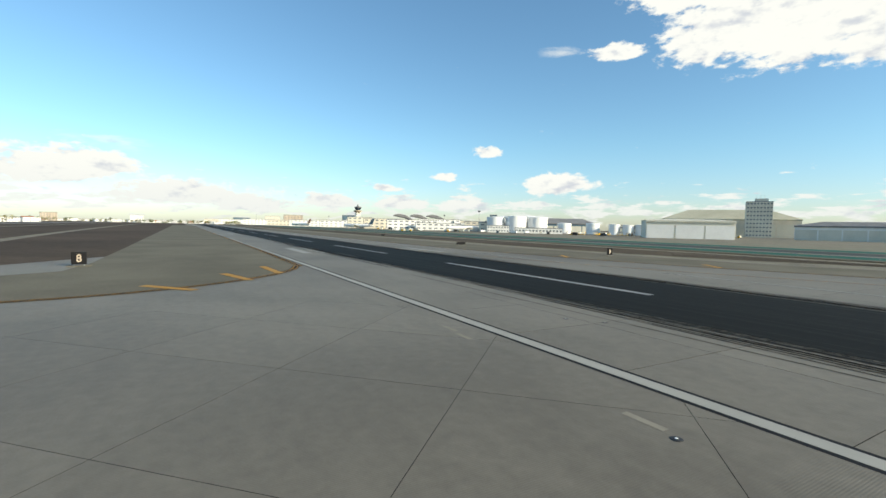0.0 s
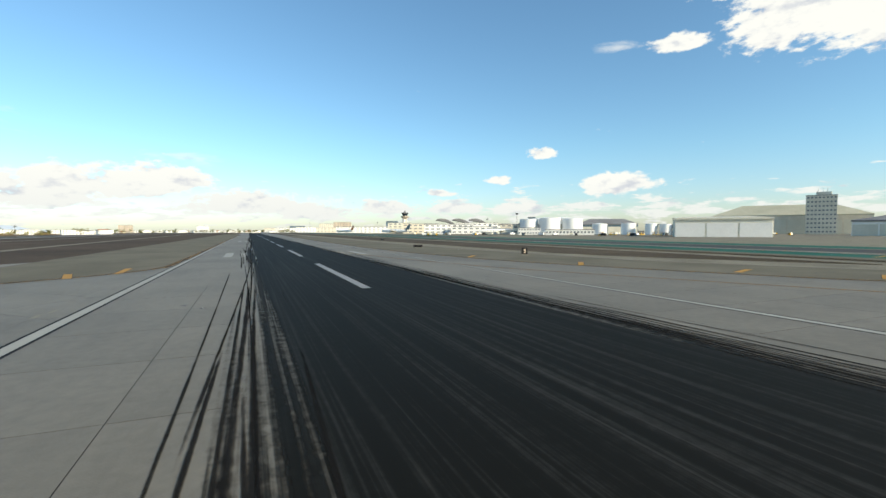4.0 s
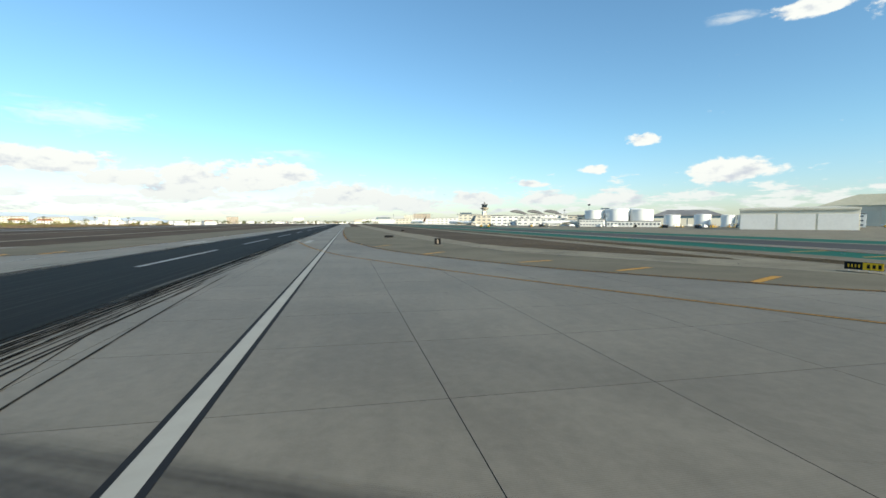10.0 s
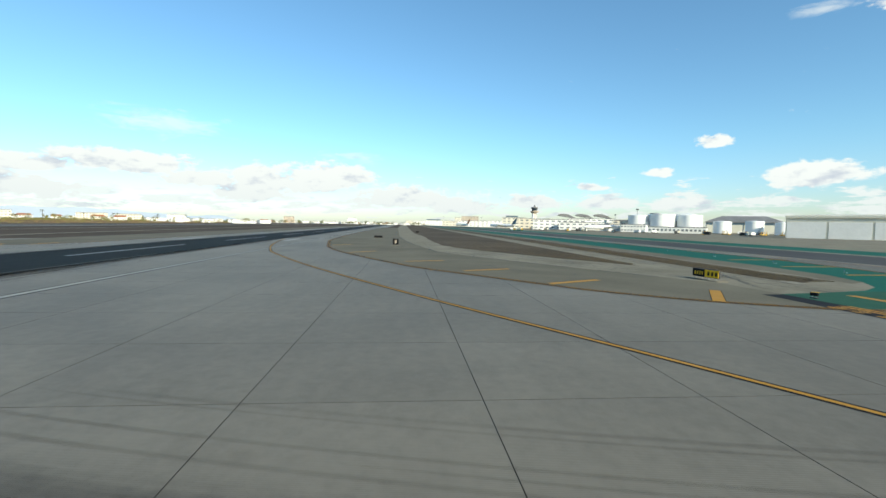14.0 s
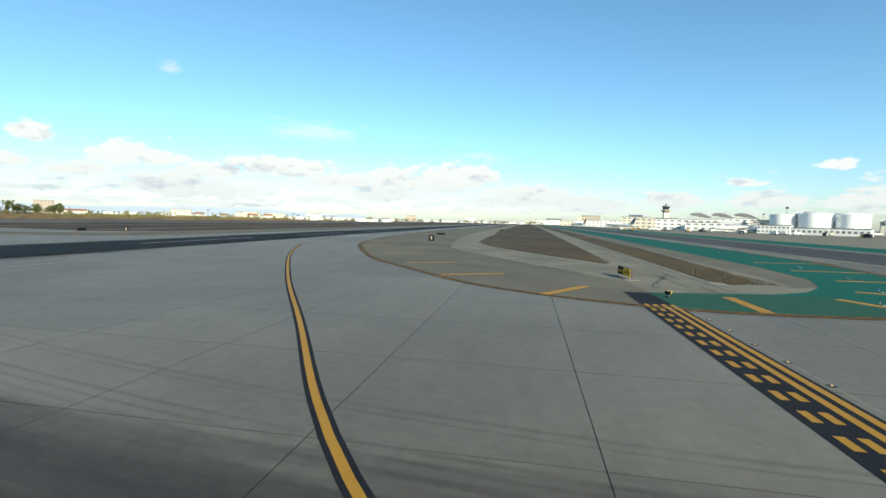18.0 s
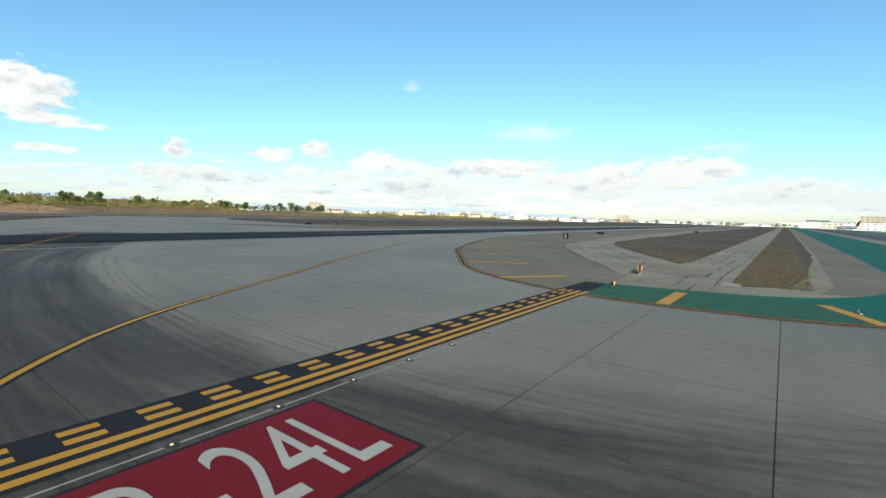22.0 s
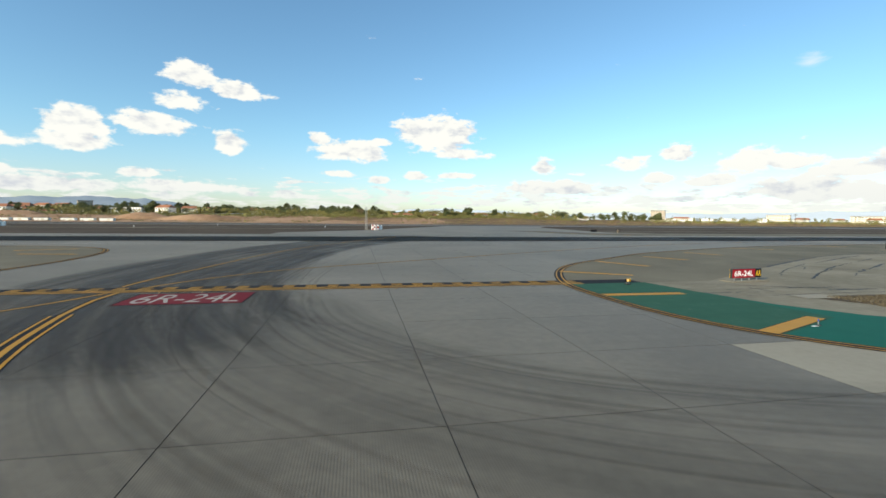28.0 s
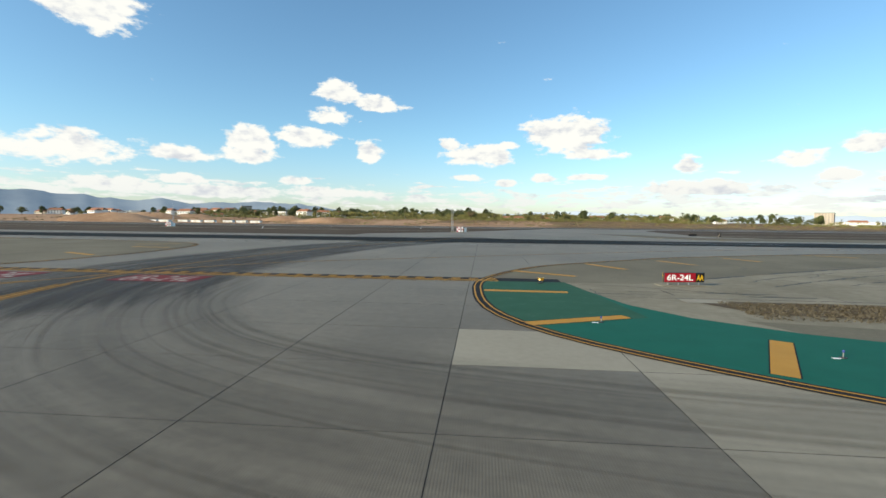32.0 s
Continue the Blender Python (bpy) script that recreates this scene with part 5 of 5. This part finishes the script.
ofx = block("office_tower", -60.8, 885, 36, 28, 58, WALL_CREAM, "pale office tower with dark window bands", 9, 8, -150)
part("penthouse", box(3, 0, 58.9, 64, 18, 14, 0.2), WALL_GREY, ofx)
for dx in (-4, 2, 7):
    part("antenna", lathe([(0.25, 64), (0.12, 71)], 6, at=(dx, 0, 0)), METAL, ofx)
block("cargo_building", -30.6, 640, 30, 20, 9, WALL_WHITE, "low white building before the fuel tanks", 2, 8, -125)
block("cargo_building", -35.2, 600, 60, 18, 6.5, WALL_WHITE, "long low white building before the fuel tanks", 1, 14, -128)
block("control_room", -31.8, 900, 14, 12, 31, BLUE_GREY, "small dark tower behind the fuel tanks", 6, 3, -125)

# control tower with its flared head
tx, ty = bearing(-17.2, 1850)
ct = thing("control_tower", tx, ty, 0, 0, "slender airport control tower with a flared glass head", "control tower")
part("shaft", lathe([(9, 0), (6.5, 20), (6, 52)], 16), WALL_CREAM, ct)
part("flare", lathe([(6, 52), (16, 60), (17, 63), (9, 65)], 16), WALL_TAN, ct)
part("cab", lathe([(9, 65), (12.5, 74), (12.5, 75)], 16), GLASS, ct)
part("roof", lathe([(14, 75), (13, 78), (4, 80), (1, 88)], 16), ROOF_GREY, ct)
for k in range(4):
    part("fin", moved(box(8, 0, 20, 58, 6, 1.6, 0.2), pose(0, 0, 0, 0, 0, 45 + 90 * k)), WALL_WHITE, ct)


def wave_hall(az, d, w, label):
    x, y = bearing(az, d)
    t = thing("terminal_hall", x, y, 0, az - 90, label, "terminal", "terminal halls")
    part("wall", box(0, 0, 0, 22, w, 60, 0.2), WALL_WHITE, t)
    bm = bmesh.new()
    prev = None
    for i in range(15):
        q = i / 14
        xx = -w * 0.5 + w * 1.06 * q
        z = 38 - 15 * q + 6 * math.sin(q * 2.9) - (1 - q) ** 6 * 3
        th = 2.0 + 7.0 * min(1.0, q * 3.0) * (1 - q * 0.6)
        cur = [bm.verts.new((xx, -34, z)), bm.verts.new((xx, 34, z)), bm.verts.new((xx, 34, z - th)), bm.verts.new((xx, -34, z - th))]
        if prev:
            for m in range(4):
                bm.faces.new((prev[m], cur[m], cur[(m + 1) % 4], prev[(m + 1) % 4]))
        else:
            bm.faces.new(cur)
        prev = cur
    bm.faces.new(prev[::-1])
    bmesh.ops.recalc_face_normals(bm, faces=bm.faces)
    part("roof_shell", bm, ROOF_GREY, t, "curved grey roof shell")
    part("glazing", box(-w * 0.05, -30.3, 13, 21, w * 0.8, 0.4), GLASS_FAR, t)
    for i in range(6):
        part("column", lathe([(0.8, 0), (0.8, 22)], 8, at=(-w * 0.45 + i * w * 0.18, -31, 0)), WALL_GREY, t)
    return t


for k in range(3):
    wave_hall(-21.6 - 2.05 * k, 1250, 46, "white terminal hall with a curved wave roof")
for az, d, w, h, m, lb in ((-17.4, 1700, 120, 18, WALL_WHITE, "long white terminal concourse in the distance"), (-22.6, 1650, 150, 20, WALL_GREY, "grey terminal concourse with a glass front"), (-15.0, 1800, 30, 30, BLUE_GREY, "blue-grey terminal block beside the concourse"),
                            (-26.2, 1500, 110, 20, WALL_GREY, "grey concourse building with many windows"), (-28.4, 1350, 60, 15, WALL_WHITE, "white concourse building beside the apron"), (-12.2, 2100, 170, 15, WALL_WHITE, "long white concourse beyond the apron"),
                            (-9.4, 2400, 60, 34, WALL_TAN, "grey concrete parking structure in the distance"), (-7.9, 2500, 70, 30, WALL_GREY, "grey hotel block in the distance"), (-4.5, 2300, 70, 20, BLUE_GREY, "dark hangar far along the runway"),
                            (-6.6, 2100, 90, 12, WALL_WHITE, "low white service building in the distance"), (-1.8, 2600, 80, 14, WALL_CREAM, "low pale building at the end of the runway"), (-19.0, 1450, 90, 11, WALL_CREAM, "cream service building with a sloping front"),
                            (-24.4, 1200, 80, 12, WALL_WHITE, "low white cargo building on the apron"), (-32.5, 1050, 90, 14, WALL_GREY, "grey maintenance building beyond the apron")):
    near = 0.68 if az < -8.5 else 1.0
    block("terminal_building", az, d * near, w, 40, h * (1.0 if az < -8.5 else 1.4), m, lb, max(2, int(h / 5)), max(6, int(w / 9)))

# lower rows of pale buildings before and between the terminals
for az, d, w, h, m, lb in ((-33.6, 820, 60, 13, WALL_WHITE, "white cargo building beside the fuel tanks"), (-30.2, 800, 70, 16, WALL_CREAM, "cream maintenance building on the apron"), (-27.6, 760, 44, 9, WALL_WHITE, "low white office on the apron"),
                           (-25.0, 900, 80, 20, WALL_WHITE, "white terminal wing before the wave roofs"), (-21.4, 860, 92, 17, WALL_WHITE, "white terminal wing with a flat roof"), (-18.0, 930, 70, 19, WALL_CREAM, "cream terminal wing with a flat roof"),
                           (-15.6, 1000, 50, 22, WALL_GREY, "grey terminal block with a flat roof"), (-13.4, 1100, 80, 15, WALL_WHITE, "long white terminal pier"), (-10.8, 1240, 110, 15, WALL_WHITE, "long white terminal pier in the distance"),
                           (-8.0, 1380, 90, 14, WALL_CREAM, "cream service building by the taxiway"), (-5.6, 1600, 90, 17, WALL_WHITE, "white service building by the taxiway"), (-3.4, 2000, 100, 17, WALL_WHITE, "white building near the runway end"),
                           (-47.4, 740, 60, 14, WALL_GREY, "grey maintenance shed behind the tanks"), (-52.4, 720, 70, 15, WALL_WHITE, "white cargo shed behind the tanks")):
    block("apron_building", az, d, w, 30, h, m, lb, max(2, int(h / 5)), max(5, int(w / 10)))


def airliner(x, y, rz, livery, label):
    t = thing("airliner", x, y, 0, rz, label, "aircraft", "parked airliners")
    bm = lathe([(0.2, -31), (1.2, -29.5), (2.3, -26), (2.9, -21), (2.9, 12), (2.2, 22), (1.0, 29), (0.3, 32)], 20, "x", at=(0, 0, 5.2))
    for f in bm.faces:
        f.smooth = True
    body = part("fuselage", bm, TANK_WHITE, t)

    def slab(pts, th):
        b = bmesh.new()
        up = [b.verts.new((p[0], p[1], p[2] + th)) for p in pts]
        dn = [b.verts.new(p) for p in pts]
        b.faces.new(up)
        b.faces.new(dn[::-1])
        for i in range(len(pts)):
            j = (i + 1) % len(pts)
            b.faces.new((dn[i], dn[j], up[j], up[i]))
        return b
    for s in (1, -1):
        part("wing", slab([(-6, 2.4 * s, 4.2), (5, 2.4 * s, 4.2), (13.5, 28 * s, 6.4), (11, 28 * s, 6.4)], 0.5), WALL_GREY, t)
        part("tailplane", slab([(24, 1 * s, 6.6), (30, 1 * s, 6.6), (33, 10 * s, 7.2), (31, 10 * s, 7.2)], 0.3), WALL_GREY, t)
        part("engine", lathe([(1.0, -7), (1.5, -6.6), (1.55, -4), (0.9, -1)], 16, "x", at=(0, 9 * s, 3.2)), WALL_GREY, t)
        for k in range(2):
            part("wheel", moved(lathe([(0.6, -0.3), (0.6, 0.3)], 12), pose(3 + 1.6 * k, 4 * s, 0.6, 90, 0, 0)), DARK_METAL, t)
        part("leg", lathe([(0.18, 0.5), (0.18, 3.6)], 8, at=(3.8, 3.8 * s, 0)), METAL, t)
    fin = bmesh.new()
    a = [(21, 7.4), (30, 7.4), (34, 17), (30, 17)]
    l = [fin.verts.new((p, -0.25, q)) for p, q in a]
    r = [fin.verts.new((p, 0.25, q)) for p, q in a]
    fin.faces.new(l)
    fin.faces.new(r[::-1])
    for i in range(4):
        j = (i + 1) % 4
        fin.faces.new((l[i], r[i], r[j], l[j]))
    part("tail_fin", fin, livery, t, "coloured tail fin")
    part("nose_leg", lathe([(0.15, 0.4), (0.15, 3.0)], 8, at=(-24, 0, 0)), METAL, t)
    part("nose_wheel", moved(lathe([(0.45, -0.25), (0.45, 0.25)], 12), pose(-24, 0, 0.45, 90, 0, 0)), DARK_METAL, t)
    bmw = bmesh.new()
    for s in (1, -1):
        for k in range(44):
            bx(bmw, -22 + 0.95 * k, 2.86 * s, 5.7, 6.1, 0.35, 0.12)
    part("window_row", bmw, GLASS, body)
    return t


for az, d, rz, m, lb in ((-11.2, 1250, 200, SIGN_RED, "white parked airliner with a red tail fin"), (-17.8, 1150, 250, BLUE_GREY, "white parked airliner with a blue-grey tail fin"), (-24.6, 880, 240, BLUE_GREY, "white parked airliner with a dark tail fin"),
                         (-20.8, 1300, 230, ROOF_TILE, "white parked airliner with a brown tail fin"), (-27.2, 700, 250, BLUE_GREY, "white parked airliner with a blue-grey tail fin"), (-14.6, 820, 215, BLUE_GREY, "white parked airliner with a blue-grey tail fin"), (-9.0, 1050, 205, ROOF_TILE, "white parked airliner with a brown tail fin")):
    airliner(*bearing(az, d), rz, m, lb)


def truck(cab, body, label):
    t = thing("service_truck", 0, -3000, 0, 0, label, "truck", "apron vehicles")
    part("chassis", box(0, 0, 0.5, 0.8, 7, 2.2, 0.05), DARK_METAL, t)
    part("body", box(0.9, 0, 0.8, 3.2, 5.0, 2.4, 0.06), body, t)
    cb = part("cab", box(-2.7, 0, 0.6, 2.6, 1.7, 2.3, 0.2), cab, t)
    part("windscreen", box(-3.57, 0, 1.6, 2.35, 0.05, 1.9), GLASS, cb)
    for dx in (-2.5, 1.2, 2.6):
        for s in (1, -1):
            part("wheel", moved(lathe([(0.5, -0.18), (0.5, 0.18)], 12), pose(dx, 1.0 * s, 0.5, 90, 0, 0)), DARK_METAL, t)
    return t


TRUCKS = [truck(SIGN_WHITE, WALL_WHITE, "white box truck on the apron"), truck(SIGN_YELLOW, WALL_GREY, "yellow cab service truck on the apron"), truck(BLUE_GREY, DARK_METAL, "dark tanker truck on the apron")]
seen = set()
rng = random.Random(23)
for k in range(74):
    k3 = rng.randrange(3)
    az, d = rng.uniform(-58, -16), rng.uniform(500, 620) if k % 2 else rng.uniform(620, 1000)
    x, y = bearing(az, d)
    m = pose(x, y, 0.0, 0, 0, rng.uniform(0, 360))
    if k3 not in seen:
        seen.add(k3)
        TRUCKS[k3].matrix_world = m
    else:
        copy_thing(TRUCKS[k3], m)


def loader(x, y, rz):
    t = thing("cargo_loader", x, y, 0, rz, "yellow cargo loader with a raised platform", "ground equipment", "cargo loaders")
    part("frame", box(0, 0, 0.5, 1.1, 8, 3, 0.05), SIGN_YELLOW, t)
    part("platform", box(0.5, 0, 3.6, 3.9, 6, 3, 0.05), METAL, t)
    for dx in (-1.5, 2.5):
        for s in (1, -1):
            part("strut", box(dx, 1.2 * s, 1.1, 3.6, 0.25, 0.25), SIGN_YELLOW, t)
    part("cab", box(-3.2, 1, 1.1, 3.2, 1.4, 1.3, 0.1), WALL_GREY, t)
    for dx in (-2.5, 2.5):
        for s in (1, -1):
            part("wheel", moved(lathe([(0.5, -0.2), (0.5, 0.2)], 12), pose(dx, 1.3 * s, 0.5, 90, 0, 0)), DARK_METAL, t)
    return t


ld = loader(*bearing(-40, 560), 20)
for k in range(12):
    copy_thing(ld, pose(*bearing(rng.uniform(-56, -38), rng.uniform(480, 620)), 0, 0, 0, rng.uniform(0, 360)))
fl = thing("floodlight_mast", *bearing(-10.6, 2000), 0, 0, "tall floodlight mast by the terminals", "light mast", "floodlight masts")
part("pole", lathe([(0.9, 0), (0.4, 38)], 10), METAL, fl)
part("head", box(0, 0, 37, 39.5, 8, 1.2, 0.1), DARK_METAL, fl)
for az, d in ((-27.0, 1300), (-30, 900), (-13.8, 1900), (-5.8, 2000)):
    copy_thing(fl, pose(*bearing(az, d), 0))

# cracks and dry grass of the infield pavement


def crack(bm, line, w, breaks=0.12):
    """A ragged sealed crack that changes its width and breaks off here and there."""
    pts = smooth(line, 0.7)
    a = 0
    while a < len(pts) - 3:
        b = min(len(pts), a + rng.randint(4, 9))
        if rng.random() > breaks:
            q = [p + Vector((rng.gauss(0, 0.09), rng.gauss(0, 0.09))) for p in pts[a:b]]
            ribbon(q, w * rng.uniform(0.45, 1.25), 0.0168, bm)
        a = b - 1


bm = bmesh.new()
for k in range(60):
    x = rng.uniform(97, 180)
    y = rng.uniform(-86, -62) if x < 130 else rng.uniform(-62, -50)
    a = rng.gauss(0.45, 0.3)
    pts = [(x, y)]
    for s in range(rng.randint(2, 5)):
        a += rng.gauss(0, 0.3)
        pts.append((pts[-1][0] + 2.2 * math.cos(a), pts[-1][1] + 2.2 * math.sin(a)))
    crack(bm, pts, rng.uniform(0.06, 0.16), 0.3)
for line, w in (([(97.1, -82.7), (105.9, -77.3), (118.8, -69.7), (134.7, -61.5), (144, -58.4), (156, -57.6)], 0.40), ([(142.7, -60.8), (132.6, -65.6), (120.4, -71.8)], 0.36), ([(138.2, -66.3), (120.4, -75.1), (109.7, -81.7), (102.8, -86.6)], 0.28),
                ([(148.4, -64.8), (131.4, -73.1), (115.0, -81.8)], 0.32), ([(113.6, -82.7), (105.4, -88.1)], 0.24), ([(118, -72.6), (108, -78.8), (101, -84.4)], 0.2), ([(158, -56.4), (190, -53), (240, -50)], 0.4)):
    crack(bm, line, w, 0.08)
for o in (-91.6, -93.1, -94.6):
    crack(bm, [(84 if o < -92 else 88, o), (104, o + 0.2), (130, o - 0.3), (180, o), (300, o - 0.4)], 0.16 if o != -93.1 else 0.26, 0.35)
for k in range(14):
    x = 85 + 6.1 * k
    crack(bm, [(x, -90.4), (x + rng.gauss(0, 0.3), -93), (x + rng.gauss(0, 0.2), -95.8)], 0.12, 0.25)
for k in range(5):
    crack(bm, [(86.5 + 2.6 * k, -88.2 - 0.9 * k), (89.5 + 2.8 * k, -88.6 - 1.1 * k), (92 + 3 * k, -90 - 1.1 * k)], 0.12, 0.1)
whole("pavement_cracks", bm, CRACK, "dark sealed cracks wandering over the old pavement", "cracks", kind="stuff")
bm = bmesh.new()
for k in range(9000):
    x = 93 + abs(rng.gauss(0, 55))
    y = rng.uniform(-102, -96) if rng.random() < 0.55 else rng.uniform(-88.8, -88.8 + min(24, (x - 111) * 0.5)) if x > 115 else rng.uniform(-100.5, -96)
    for b in range(4):
        a = rng.uniform(0, 6.283)
        h, w = rng.uniform(0.03, 0.12), rng.uniform(0.03, 0.07)
        dx, dy = math.cos(a), math.sin(a)
        ox, oy = x + rng.gauss(0, 0.15), y + rng.gauss(0, 0.15)
        bm.faces.new([bm.verts.new((ox - dy * w, oy + dx * w, 0.03)), bm.verts.new((ox + dy * w, oy - dx * w, 0.03)), bm.verts.new((ox + dx * h * 0.8, oy + dy * h * 0.8, 0.03 + h))])
whole("dry_grass", bm, GRASS, "short dry grass tufts on the infield dirt", "grass", kind="stuff")
marking("access_slab", rect(90.6, -96.5, 93.8, -94.9, 0.045), CONCRETE_NEW, "small pale concrete slab at the infield edge")

# ---- concrete slabs of the crossing ----
slab_mesh = {}
for j in range(len(GY) - 1):
    for i in range(len(GX) - 1):
        w, h = GX[i + 1] - GX[i], GY[j] - GY[j + 1]
        fresh = (abs(GX[i] - 74.4) < 0.1 and abs(GY[j] + 106.6) < 0.1) or (abs(GX[i] - 81.95) < 0.1 and GY[j] < -106)
        key = (round(h, 2), fresh)
        if key not in slab_mesh:
            b = bmesh.new()
            g, c, dz = 0.011, 0.006, -0.006
            o = [b.verts.new(p) for p in ((g, g, -0.09), (w - g, g, -0.09), (w - g, h - g, -0.09), (g, h - g, -0.09))]
            m = [b.verts.new((p[0], p[1], dz)) for p in ((g, g), (w - g, g), (w - g, h - g), (g, h - g))]
            u = [b.verts.new(p) for p in ((g + c, g + c, 0), (w - g - c, g + c, 0), (w - g - c, h - g - c, 0), (g + c, h - g - c, 0))]
            for k in range(4):
                n = (k + 1) % 4
                b.faces.new((o[k], o[n], m[n], m[k]))
                b.faces.new((m[k], m[n], u[n], u[k]))
            b.faces.new(u)
            slab_mesh[key] = mesh_from("slab", b, CONCRETE_NEW if fresh else CONCRETE)
            slab_mesh[key].materials.append(JOINT)
            for f in slab_mesh[key].polygons:
                f.material_index = 0 if f.normal.z > 0.9 else 1
        ob = new("slab", slab_mesh[key])
        ob.parent = pavement
        ob.location = (GX[i], GY[j + 1], 0)

# north of the runway the slabs lie cornerwise
cut = GY[0]
for i in range(-11, 11):
    for j in range(-11, 11):
        cx, cy = 111.3 + (i - j) * 7.7 * 0.70711, 23.9 + (i + j) * 7.7 * 0.70711
        r = 7.7 * 0.70711
        if cx + r < X0 or cx - r > X1 or cy + r + r < cut or cy > NORTH_EDGE:
            continue
        b = bmesh.new()
        lo, hi = [], []
        for dx, dy in ((0, 0.016), (r - 0.016, r), (0, 2 * r - 0.016), (0.016 - r, r)):
            lo.append(b.verts.new((cx + dx, cy + dy, -0.09)))
            hi.append(b.verts.new((cx + dx, cy + dy, 0.0)))
        b.faces.new(hi)
        for k in range(4):
            n = (k + 1) % 4
            b.faces.new((lo[k], lo[n], hi[n], hi[k]))
        for co, no in (((0, cut + 0.012, 0), (0, -1, 0)), ((0, NORTH_EDGE - 0.004, 0), (0, 1, 0)), ((X0 + 0.004, 0, 0), (-1, 0, 0)), ((X1 - 0.004, 0, 0), (1, 0, 0))):
            bmesh.ops.bisect_plane(b, geom=b.verts[:] + b.edges[:] + b.faces[:], plane_co=co, plane_no=no, clear_outer=True)
        if not b.faces:
            b.free()
            continue
        me = mesh_from("slab", b, CONCRETE)
        me.materials.append(JOINT)
        for f in me.polygons:
            f.material_index = 0 if f.normal.z > 0.9 else 1
        ob = new("slab", me)
        ob.parent = pavement
